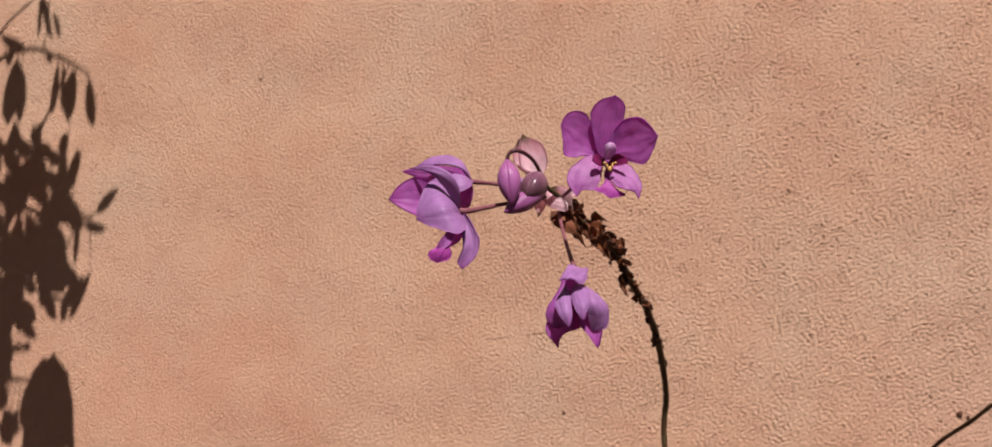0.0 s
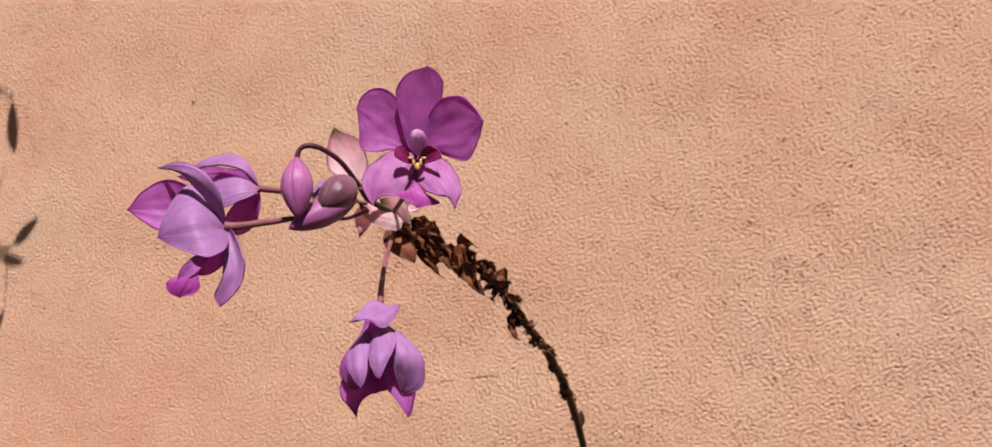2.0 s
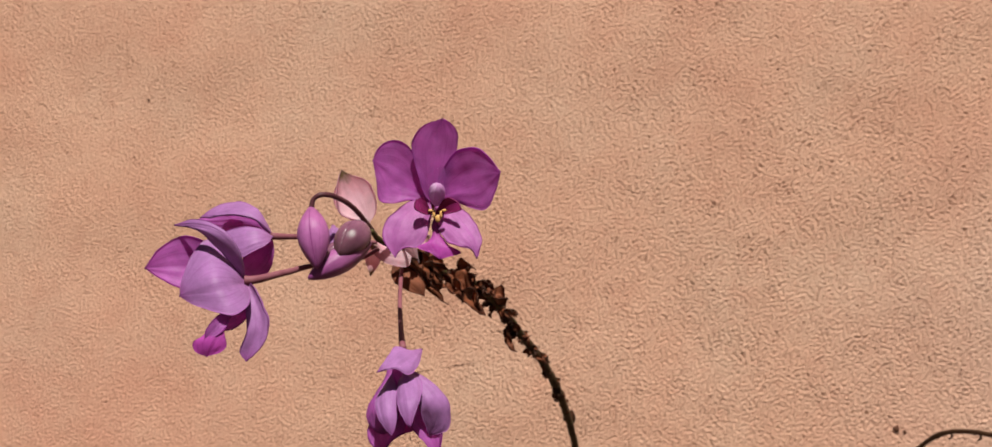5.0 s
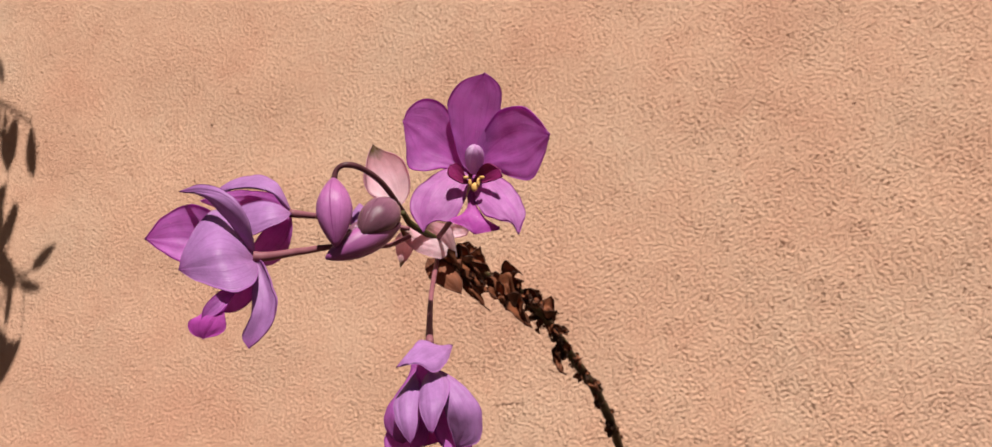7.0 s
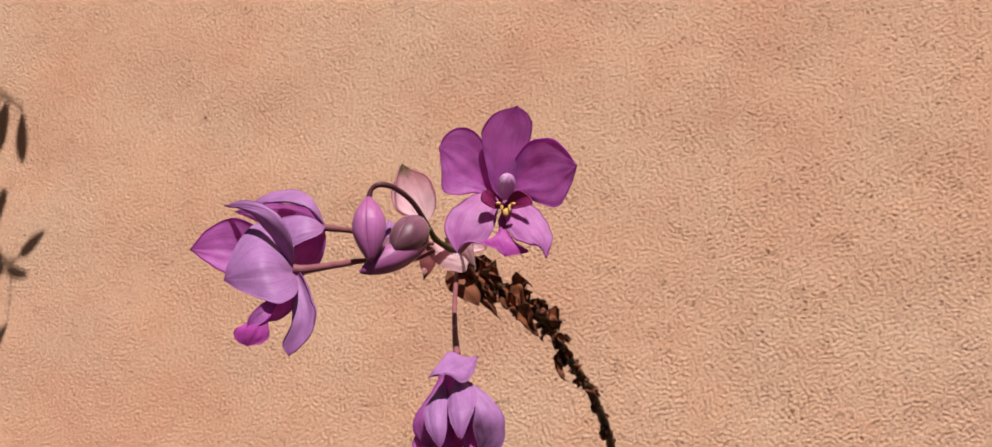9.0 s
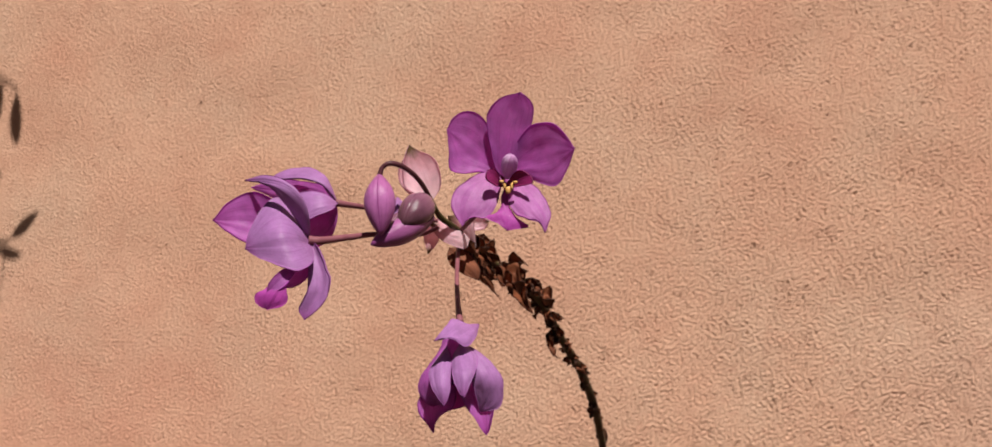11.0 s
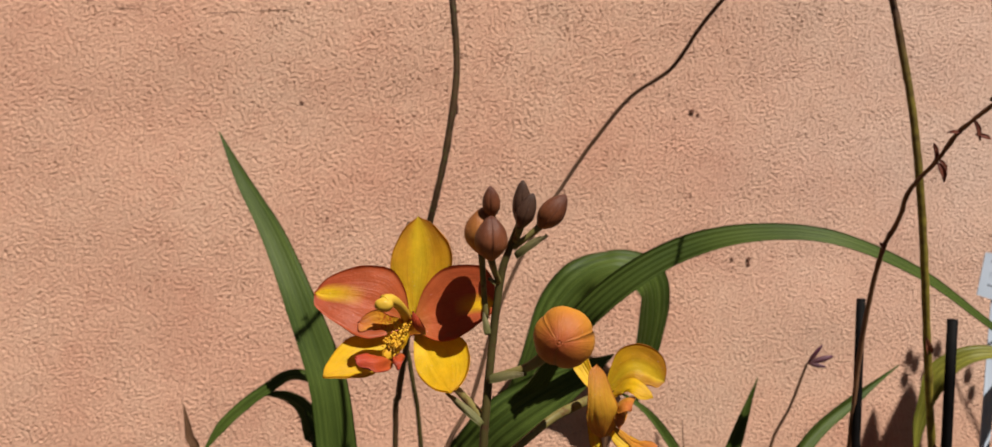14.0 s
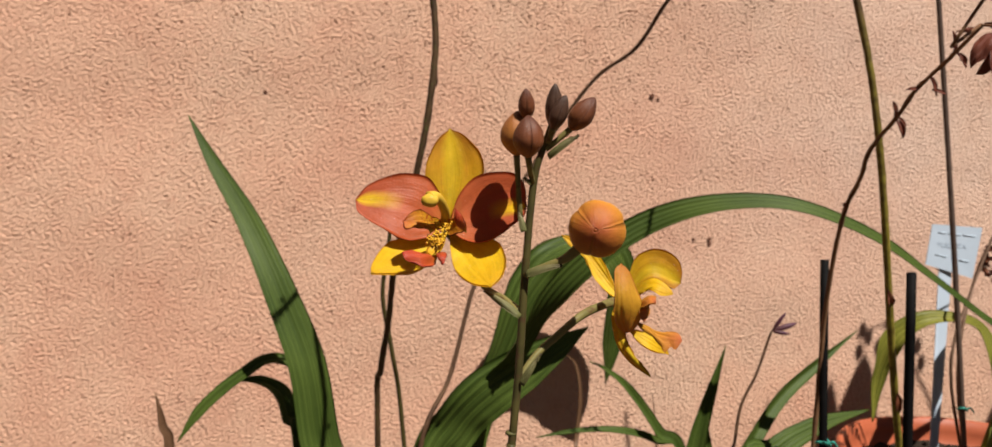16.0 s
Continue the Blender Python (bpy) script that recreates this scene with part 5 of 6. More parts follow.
# ---- broad-leaved orchid between the two, with a bare arching stem ----
def broad_orchid():
    plant = thing("orchid_plant", (0.10, -0.38, GZ), "broad pleated orchid leaves and a bare arching stem", "orchid plant")
    bm = bmesh.new()
    way = [(0.07, -0.40, GZ), (0.0273, -0.4313, 0.1144), (0.0620, -0.4046, 0.2130), (0.0899, -0.3781, 0.3084), (0.1264, -0.3570, 0.3876), (0.1695, -0.3447, 0.4599), (0.1989, -0.3501, 0.5067), (0.2284, -0.3665, 0.5492), (0.2611, -0.3983, 0.5776), (0.2773, -0.4396, 0.6193), (0.2918, -0.4933, 0.6540), (0.2997, -0.5414, 0.6815), (0.3127, -0.5806, 0.6908), (0.3183, -0.6227, 0.6907), (0.3196, -0.6682, 0.6847), (0.3177, -0.7170, 0.6780), (0.3221, -0.7677, 0.6763)]
    tube(bm, way, [0.0027, 0.0026, 0.0024, 0.0023, 0.0022, 0.0021, 0.0020, 0.0019, 0.0018, 0.0016, 0.0012], 10, 7, 0.08)
    part("bare_stem", bm, M_STEMMID, plant, "bare brown stem with dry scars")
    for k, (a, b, w) in enumerate((((0.3199, -0.6449, 0.6889), (0.3193, -0.6420, 0.6784), 0.0016), ((0.3188, -0.6923, 0.6804), (0.3230, -0.6922, 0.6694), 0.0034), ((0.3156, -0.7168, 0.6772), (0.3189, -0.7159, 0.6651), 0.0040), ((0.3161, -0.7219, 0.6769), (0.3191, -0.7218, 0.6687), 0.0030), ((0.3204, -0.7571, 0.6770), (0.3249, -0.7572, 0.6639), 0.0080), ((0.3124, -0.5805, 0.6910), (0.3123, -0.5789, 0.6840), 0.0020), ((0.3216, -0.6821, 0.6772), (0.3247, -0.6827, 0.6720), 0.0022), ((0.3030, -0.5540, 0.6850), (0.3020, -0.5520, 0.6800), 0.0022), ((0.3160, -0.6050, 0.6910), (0.3150, -0.6030, 0.6850), 0.0018))):
        bm = petal(a, b, w, TO7 + Vector((0.3, 0, 0.2)), 0.3, 0.7, (0.35, 0.7), 0, 0.2, 0.6, 0.02, 0.0005, k + 20, 12, 9)
        lump(bm, a, 0.0016, (1.2, 1, 0.8), 0.3, k)
        part("dry_bract", bm, M_DRYDARK, plant)
    # scars of fallen flowers along the upper stem
    line = spline(way, 10)
    for k in range(64, 160, 5):
        bm = bmesh.new()
        lump(bm, line[k] + Vector((0, -0.0006, 0.0008 * (-1) ** k)), 0.0018, (1.3, 1, 0.9), 0.3, k)
        part("flower_scar", bm, M_STEMMID, plant)
    # leaf that folds over at its top
    part("leaf", blade([(0.09, -0.20, GZ), (0.1283, -0.1054, 0.0147), (0.1525, -0.1089, 0.0997), (0.1822, -0.1135, 0.1769), (0.2057, -0.1146, 0.2427), (0.2323, -0.1176, 0.2857), (0.2620, -0.1238, 0.3133), (0.3042, -0.1299, 0.3256), (0.3448, -0.1279, 0.3069), (0.3578, -0.1128, 0.2551), (0.3604, -0.0918, 0.1827), (0.3580, -0.0705, 0.1050)], [0.050, 0.075, 0.082, 0.082, 0.080, 0.076, 0.072, 0.072, 0.080, 0.080, 0.056, 0.001],
                      [(0.75, -0.9, 0.2), (0.75, -0.9, 0.2), (0.5, -0.8, 0.5), (0.3, -0.5, 0.8), (0.6, -0.9, 0.1), (0.5, -1, 0.1)], 6, 0.05, 0.05, seed=5), M_LEAF, plant, "broad pleated leaf folded over at the top")
    # long arching leaf
    part("leaf", blade([(0.08, -0.34, GZ), (0.1000, -0.3680, 0.1500), (0.1320, -0.4180, 0.2380), (0.1550, -0.4600, 0.3030), (0.1960, -0.4805, 0.3520), (0.2514, -0.4926, 0.3887), (0.3117, -0.5169, 0.4083), (0.3780, -0.5396, 0.4082), (0.4534, -0.5541, 0.3811), (0.5197, -0.5608, 0.3394), (0.5896, -0.5600, 0.2960), (0.6677, -0.5566, 0.2601), (0.7469, -0.5510, 0.2238)], [0.026, 0.030, 0.030, 0.029, 0.027, 0.024, 0.021, 0.019, 0.016, 0.013, 0.010, 0.006, 0.001],
                      [(0.55, -0.9, 0.5), (0.5, -0.9, 0.5), (0.3, -0.8, 0.6), (-0.05, -0.75, 0.7), (-0.4, -0.75, 0.7)], 5, 0.05, 0.06, seed=6), M_LEAF, plant, "long arching pleated leaf")
    part("leaf", blade([(0.02, -0.42, GZ), (0.0400, -0.3850, 0.0800), (0.0703, -0.3846, 0.1480), (0.1000, -0.3960, 0.1850), (0.1450, -0.4060, 0.2200), (0.1800, -0.4100, 0.2430), (0.2130, -0.4130, 0.2650)], [0.045, 0.056, 0.060, 0.058, 0.048, 0.028, 0.001], [(0.5, -0.9, 0.5), (0.4, -0.8, 0.6)], 6, 0.05, 0.06, seed=7), M_LEAF, plant, "short broad leaf with a pointed tip")


broad_orchid()


# ---- small orchid with narrow leaves ----
def narrow_orchid():
    plant = thing("orchid_plant", (0.36, -0.40, GZ), "small orchid with narrow leaves and a thin budding stem", "orchid plant")
    bm = bmesh.new()
    tube(bm, [(0.385, -0.40, GZ), (0.3934, -0.4040, 0.0841), (0.4027, -0.4013, 0.1241), (0.4114, -0.3967, 0.1664), (0.4290, -0.3975, 0.2052), (0.4414, -0.3974, 0.2430), (0.4444, -0.4000, 0.2566)], [0.0020, 0.0019, 0.0018, 0.0017, 0.0016, 0.0015, 0.0012], 8)
    st = part("budding_stem", bm, M_STEMMID, plant, "thin purple brown stem")
    for k, (a, b, r) in enumerate((((0.4444, -0.4000, 0.2566), (0.4588, -0.4050, 0.2801), 0.0024), ((0.4444, -0.4000, 0.2566), (0.4737, -0.4050, 0.2673), 0.0034), ((0.4444, -0.4000, 0.2566), (0.4637, -0.4080, 0.2547), 0.0024))):
        part("bud", bud(a, b, r, 0.5, 3, 0.05, 16, 10), M_BUDPLUM, plant, "small purple bud")

    def leaf(k, pts, ws, mat, f):
        part("leaf", blade(pts, [w * 0.68 for w in ws], f, 4, 0.05, 0.3, m=13, seed=10 + k), mat, plant, "thin brown strip standing in for a shadow on the wall" if mat is M_SHADESTRIP else "narrow green leaf")

    leaf(0, ((0.345, -0.41, GZ), (0.3433, -0.4149, 0.0799), (0.3493, -0.4139, 0.1360), (0.3618, -0.4164, 0.1904), (0.3757, -0.4197, 0.2442)), (0.022, 0.030, 0.030, 0.018, 0.001), M_LEAF, (-0.4, -1, 0.2))
    leaf(1, ((0.33, -0.40, GZ), (0.3792, -0.4000, 0.0688), (0.3679, -0.4000, 0.1224), (0.3636, -0.4000, 0.1599), (0.3738, -0.4000, 0.1978)), (0.012, 0.014, 0.014, 0.010, 0.001), M_LEAF, (0.3, -1, 0.1))
    leaf(2, ((0.30, -0.46, GZ), (0.3077, -0.4600, 0.1141), (0.2792, -0.4600, 0.1606), (0.2452, -0.4600, 0.2064), (0.2173, -0.4600, 0.2296), (0.2002, -0.4600, 0.2377)), (0.018, 0.022, 0.020, 0.014, 0.006, 0.001), M_LEAF, (0.1, -0.8, 0.6))
    leaf(3, ((0.31, -0.44, GZ), (0.3174, -0.4400, 0.1088), (0.2789, -0.4500, 0.1470), (0.2322, -0.4600, 0.1629), (0.1880, -0.4600, 0.1636), (0.1451, -0.4600, 0.1586)), (0.010, 0.012, 0.014, 0.013, 0.009, 0.001), M_LEAF, (0.0, -0.6, 0.8))
    # the next two are brown strips modelled in place of thin wall shadows
    leaf(4, ((0.21, -0.36, GZ), (0.2355, -0.3000, 0.0412), (0.2515, -0.2600, 0.0824), (0.2590, -0.2500, 0.1377), (0.2513, -0.2500, 0.1819), (0.2373, -0.2500, 0.1960)), (0.006, 0.010, 0.009, 0.008, 0.007, 0.001), M_SHADESTRIP, (0.2, -1, 0.1))
    leaf(5, ((0.40, -0.30, GZ), (0.3642, -0.2800, 0.0207), (0.3563, -0.2800, 0.0896), (0.3495, -0.2800, 0.1490)), (0.006, 0.007, 0.005, 0.001), M_SHADESTRIP, (0.2, -1, 0.1))
    leaf(6, ((0.40, -0.46, GZ), (0.3390, -0.4704, 0.0800), (0.3905, -0.4438, 0.1296), (0.4441, -0.4180, 0.1789), (0.5052, -0.4009, 0.2178), (0.5683, -0.3867, 0.2544)), (0.026, 0.030, 0.030, 0.026, 0.018, 0.001), M_LEAF, (0.3, -0.9, 0.3))


narrow_orchid()


# ---- terracotta coloured pot with its plant ----
POT, TOP = Vector((0.79, -0.385, GZ)), 0.080 - GZ


def pot():
    prof = [(0.0, 0.0), (0.140, 0.0), (0.147, 0.006), (0.178, TOP - 0.050), (0.179, TOP - 0.045), (0.192, TOP - 0.043), (0.195, TOP - 0.004), (0.192, TOP), (0.1865, TOP - 0.001), (0.184, TOP - 0.02), (0.179, TOP - 0.05), (0.0, TOP - 0.05)]
    bm = bmesh.new()
    rings, n = [], 72
    for r, z in prof[1:-1]:
        rings.append([bm.verts.new(POT + Vector((r * math.cos(2 * math.pi * k / n), r * math.sin(2 * math.pi * k / n), z))) for k in range(n)])
    for a, b in zip(rings, rings[1:]):
        for k in range(n):
            bm.faces.new((a[k], a[(k + 1) % n], b[(k + 1) % n], b[k]))
    bm.faces.new(rings[0][::-1])
    bm.faces.new(rings[-1])
    body = part("flower_pot", bm, M_POT, None)
    tagged(body, "terracotta orange plastic flower pot filled with bark", "flower pot")
    bm = bmesh.new()
    n = 40
    rings = []
    for i in range(1, n + 1):
        r = 0.1805 * i / n
        rings.append([bm.verts.new(POT + Vector((r * math.cos(2 * math.pi * k / 64), r * math.sin(2 * math.pi * k / 64), TOP - 0.038 + 0.010 * noise.noise(Vector((r * 60 * math.cos(2 * math.pi * k / 64), r * 60 * math.sin(2 * math.pi * k / 64), 3)))))) for k in range(64)])
    for a, b in zip(rings, rings[1:]):
        for k in range(64):
            bm.faces.new((a[k], a[(k + 1) % 64], b[(k + 1) % 64], b[k]))
    bm.faces.new(rings[0])
    soil = part("potting_mix", bm, M_SOIL, body, "dark bark potting mix")
    rng = random.Random(3)
    for k in range(140):
        a, r = rng.uniform(0, 6.28), 0.172 * math.sqrt(rng.random())
        bm = bmesh.new()
        lump(bm, POT + Vector((r * math.cos(a), r * math.sin(a), TOP - 0.034)), rng.uniform(0.003, 0.008), (1, 0.7, 0.6), 0.5, k, 1)
        part("bark_chip", bm, M_SOIL, body)


pot()


def potted_orchid():
    plant = thing("orchid_plant", POT + Vector((0, 0, TOP - 0.04)), "potted orchid with yellow green pleated leaves and dry stems", "orchid plant")
    c = (0.77, -0.36, GZ + TOP - 0.05)

    def leaf(k, pts, ws, mat, f):
        part("leaf", blade(pts, [w * 1.1 for w in ws], f, 5, 0.06, 0.2, m=15, seed=20 + k), mat, plant, "yellow green pleated leaf")

    leaf(0, (c, (0.7212, -0.4400, 0.1242), (0.7523, -0.4200, 0.1881), (0.7890, -0.4000, 0.2553), (0.8154, -0.3900, 0.3275), (0.8644, -0.3800, 0.3848), (0.9467, -0.3700, 0.3844)), (0.012, 0.016, 0.022, 0.028, 0.029, 0.022, 0.004), M_LEAFLIGHT, (-0.3, -1, 0.25))
    leaf(1, (c, (0.6873, -0.4800, 0.1551), (0.6992, -0.4900, 0.2237), (0.7285, -0.5000, 0.2900), (0.7846, -0.5100, 0.3550)), (0.012, 0.016, 0.022, 0.024, 0.014), M_LEAFLIGHT, (-0.5, -0.9, 0.5))
    leaf(2, (c, (0.7647, -0.4000, 0.1326), (0.7979, -0.3800, 0.2092), (0.8309, -0.3700, 0.2656), (0.8744, -0.3600, 0.3061), (0.9419, -0.3500, 0.3259)), (0.010, 0.014, 0.018, 0.019, 0.014, 0.002), M_LEAFYELLOW, (-0.4, -0.9, 0.4))
    leaf(3, (c, (0.7350, -0.4300, 0.1598), (0.7488, -0.4300, 0.2305), (0.7568, -0.4300, 0.3013), (0.7612, -0.4300, 0.3521)), (0.008, 0.012, 0.015, 0.012, 0.001), M_LEAFLIGHT, (-0.2, -1, 0.2))
    leaf(4, (c, (0.7177, -0.4500, 0.1667), (0.7584, -0.4500, 0.1955), (0.8124, -0.4500, 0.1885), (0.8654, -0.4500, 0.1492)), (0.008, 0.012, 0.014, 0.014, 0.002), M_LEAFLIGHT, (0.0, -0.5, 1))
    leaf(5, (c, (0.7466, -0.4200, 0.1400), (0.7575, -0.4000, 0.1991), (0.7547, -0.3800, 0.2488), (0.7235, -0.3700, 0.2655), (0.6786, -0.3600, 0.2603), (0.6448, -0.3500, 0.2305), (0.6360, -0.3400, 0.1781), (0.6337, -0.3400, 0.1230)), (0.006, 0.010, 0.016, 0.017, 0.014, 0.020, 0.026, 0.020, 0.002), M_LEAFYELLOW, (0.1, -0.7, 0.75))
    for k, pts in enumerate(((c, (0.6747, -0.4200, 0.2081), (0.7124, -0.4000, 0.2982), (0.7562, -0.3900, 0.3853), (0.8085, -0.3800, 0.4877), (0.8333, -0.3800, 0.6068), (0.8431, -0.3800, 0.6881)), (c, (0.7035, -0.4000, 0.2018), (0.7360, -0.3800, 0.3113), (0.7770, -0.3700, 0.3802), (0.8154, -0.3700, 0.4220), (0.8668, -0.3700, 0.4386), (0.9545, -0.3700, 0.4277)),
                             ((0.7420, -0.3800, 0.3276), (0.7691, -0.3750, 0.3433), (0.7907, -0.3700, 0.2921), (0.7975, -0.3700, 0.2496)))):
        bm = bmesh.new()
        tube(bm, pts, [0.0020, 0.0019, 0.0016, 0.0013, 0.0010], 8, 7, 0.15)
        part("dry_stem", bm, M_STEMGREY, plant, "thin dry stem")
    for k, at in enumerate(((0.7567, -0.3800, 0.3480), (0.7697, -0.3780, 0.3336), (0.7506, -0.3790, 0.3340), (0.7580, -0.3800, 0.3603), (0.7902, -0.3700, 0.2837))):
        dry_bract(at, (0.4 * (k - 2), -0.4, -0.6), 0.013, 200 + k, M_DRY, plant)
    rng = random.Random(12)
    for k in range(14):
        at = between((0.7480, -0.3800, 0.3650), (0.7910, -0.3700, 0.2750), (k + rng.random()) / 14) + Vector((rng.uniform(-0.007, 0.007), 0, 0))
        dry_bract(at, (rng.uniform(-1, 1), -0.4, rng.uniform(-1, 0.4)), rng.uniform(0.004, 0.009), 220 + k, M_DRYFLOWER, plant)


potted_orchid()


def low_leaves():
    """Broad leaves of a plant in front of the pot."""
    plant = thing("orchid_plant", (0.52, -0.66, GZ), "orchid with low broad leaves and a tall stem before a pot", "orchid plant")
    bm = bmesh.new()
    way = [(0.50, -0.57, GZ), (0.4530, -0.6278, 0.0657), (0.4210, -0.6518, 0.1575), (0.3895, -0.6736, 0.2482), (0.3628, -0.6922, 0.3369), (0.3419, -0.7049, 0.4216), (0.3249, -0.7093, 0.4986), (0.3099, -0.7050, 0.5643), (0.3015, -0.6970, 0.6166), (0.3057, -0.6914, 0.6544), (0.3103, -0.6931, 0.6790), (0.3124, -0.7099, 0.6929), (0.3097, -0.7364, 0.7014), (0.3091, -0.7653, 0.7105), (0.3180, -0.7900, 0.7230), (0.3300, -0.8100, 0.7350)]
    tube(bm, way, [0.0030, 0.0029, 0.0028, 0.0026, 0.0025, 0.0024, 0.0024, 0.0023, 0.0021, 0.0018], 10, 8, 0.08)
    part("flower_stalk", bm, M_STEMYELLOW, plant, "tall stem, yellow green below and brown above")
    for k, (pts, r) in enumerate(((((0.3095, -0.7477, 0.7032), (0.3112, -0.7495, 0.7100), (0.3104, -0.7500, 0.7135), (0.3059, -0.7474, 0.7151)), 0.0010), (((0.3110, -0.7470, 0.7040), (0.3145, -0.7510, 0.7015), (0.3179, -0.7519, 0.6967)), 0.0009), (((0.3045, -0.6890, 0.6660), (0.3020, -0.6895, 0.6684), (0.2997, -0.6885, 0.6687), (0.2950, -0.6864, 0.6681)), 0.0011))):
        part("dry_bract", tube(bmesh.new(), pts, [r, r * 1.2, r * 0.9, r * 0.5], 8, 5, 0.3, k), M_DRY, plant)
    for k, (a, b) in enumerate((((0.3640, -0.6920, 0.3340), (0.3570, -0.6970, 0.3480)), ((0.3910, -0.6740, 0.2450), (0.3850, -0.6790, 0.2640)))):
        part("dry_bract", petal(a, b, 0.005, TO16, 0.1, 0.5, (0.5, 0.6), 0, 0.1, 0.5, 0.02, 0.0005, k + 40, 9, 7), M_DRY, plant)
    part("leaf", blade([(0.40, -0.66, GZ), (0.3355, -0.6400, 0.1344), (0.3552, -0.6600, 0.1705), (0.4152, -0.6600, 0.1834), (0.4907, -0.6550, 0.1813), (0.5798, -0.6500, 0.1674), (0.6552, -0.6500, 0.1457)], [0.03, 0.040, 0.044, 0.044, 0.040, 0.030, 0.002], [(0, -0.5, 1), (0, -0.5, 1), (0.1, -0.55, 1)], 6, 0.05, 0.08, seed=30), M_LEAF, plant, "broad mid green leaf")
    part("leaf", blade([(0.40, -0.60, GZ), (0.3242, -0.5800, 0.1483), (0.3521, -0.5700, 0.1775), (0.4019, -0.5600, 0.1975), (0.4621, -0.5500, 0.2077)], [0.018, 0.022, 0.024, 0.017, 0.001], (0.2, -0.6, 0.9), 5, 0.05, 0.1, seed=31), M_LEAF, plant, "broad green leaf")


low_leaves()


# ---- dry spike tied to a stake ----
def dry_spike():
    plant = thing("dry_orchid_spike", (0.345, -0.61, GZ), "thin dry orchid stem with withered flowers, tied to a stake", "orchid plant")
    way = [(0.352, -0.60, GZ), (0.3672, -0.6017, 0.1911), (0.3615, -0.6124, 0.2528), (0.3556, -0.6242, 0.3126), (0.3501, -0.6395, 0.3648), (0.3447, -0.6585, 0.4077), (0.3385, -0.6834, 0.4329), (0.3253, -0.7090, 0.4520), (0.3084, -0.7550, 0.4712), (0.3100, -0.7700, 0.4885), (0.2980, -0.8000, 0.4954), (0.2857, -0.8300, 0.5026), (0.2657, -0.8650, 0.5067), (0.2357, -0.8800, 0.4912)]
    bm = bmesh.new()
    tube(bm, way, [0.0022, 0.0021, 0.0020, 0.0019, 0.0018, 0.0018, 0.0017, 0.0016, 0.0015, 0.0014, 0.0013, 0.0012, 0.0010, 0.0008], 8, 7, 0.2)
    part("dry_stem", bm, M_STEMBROWN, plant, "reddish brown dry stem")
    for k, (a, b, w) in enumerate((((0.3447, -0.6590, 0.4077), (0.3372, -0.6640, 0.4130), 0.007), ((0.3074, -0.7550, 0.4711), (0.3042, -0.7570, 0.4820), 0.0045), ((0.3084, -0.7550, 0.4704), (0.3136, -0.7570, 0.4583), 0.005), ((0.3098, -0.7550, 0.4720), (0.3147, -0.7570, 0.4652), 0.004), ((0.3079, -0.7750, 0.4877), (0.2970, -0.7770, 0.4869), 0.004),
                                   ((0.3021, -0.7900, 0.4943), (0.3073, -0.7900, 0.4820), 0.004), ((0.3044, -0.7900, 0.4855), (0.3145, -0.7900, 0.4830), 0.004), ((0.2866, -0.8250, 0.5010), (0.2836, -0.8270, 0.5124), 0.004), ((0.2887, -0.8250, 0.5011), (0.2934, -0.8270, 0.4929), 0.005), ((0.2723, -0.8550, 0.5063), (0.2590, -0.8570, 0.5044), 0.004), ((0.2644, -0.8680, 0.5065), (0.2756, -0.8700, 0.5016), 0.005))):
        part("dry_bract", petal(a, b, w * 0.65, TO16 + Vector((0.2, 0, 0.2)), 0.1, 0.5, (0.5, 0.6), 0, 0.12, 0.4, 0.02, 0.0004, k + 110, 9, 7), M_DRYFLOWER, plant)
    bm = bmesh.new()
    tube(bm, [(0.2626, -0.8680, 0.5058), (0.2550, -0.8850, 0.5010), (0.2470, -0.8950, 0.4945)], [0.0007, 0.0007, 0.0010], 8)
    fl = part("withered_flower", bm, M_STEMBROWN, plant, "withered reddish brown hanging flower")
    for k, (a, b, w) in enumerate((((0.2440, -0.8970, 0.4945), (0.2300, -0.8990, 0.4790), 0.0088), ((0.2425, -0.9020, 0.4935), (0.2372, -0.9060, 0.4690), 0.0094), ((0.2470, -0.8970, 0.4945), (0.2555, -0.9000, 0.4775), 0.0098), ((0.2510, -0.8900, 0.4950), (0.2580, -0.8880, 0.4740), 0.0090), ((0.2500, -0.8860, 0.4950), (0.2480, -0.8850, 0.4780), 0.0086))):
        part("petal", petal(a, b, w, TO16 + Vector((0.5 * (k - 2), 0, 0)), 0.26, -0.55, (0.45, 0.5), 0, 0.16, 0.65, 0.0, 0.0004, k + 130, 14, 11), M_DRYFLOWER, fl)
    # faded flower at the end of the spike
    bm = bmesh.new()
    tube(bm, [(0.2357, -0.8800, 0.4912), (0.2540, -0.8900, 0.5295), (0.2465, -0.9000, 0.5368)], [0.0008, 0.0008, 0.0012], 8)
    f2 = part("faded_flower", bm, M_STEMBROWN, plant, "faded pink flower")
    for k, (a, b, w) in enumerate((((0.2464, -0.9000, 0.5382), (0.2147, -0.9050, 0.5477), 0.012), ((0.2465, -0.9000, 0.5368), (0.2255, -0.9050, 0.5208), 0.012), ((0.2464, -0.9000, 0.5382), (0.2630, -0.9000, 0.5526), 0.012), ((0.2464, -0.9000, 0.5382), (0.2610, -0.9000, 0.5220), 0.012))):
        part("petal", petal(a, b, w, TO16, 0.08, -0.2, (0.6, 0.5), 0, 0.04, 0.4, 0.02, 0.0005, k + 140, 12, 9), M_PINKBUD, f2)


dry_spike()


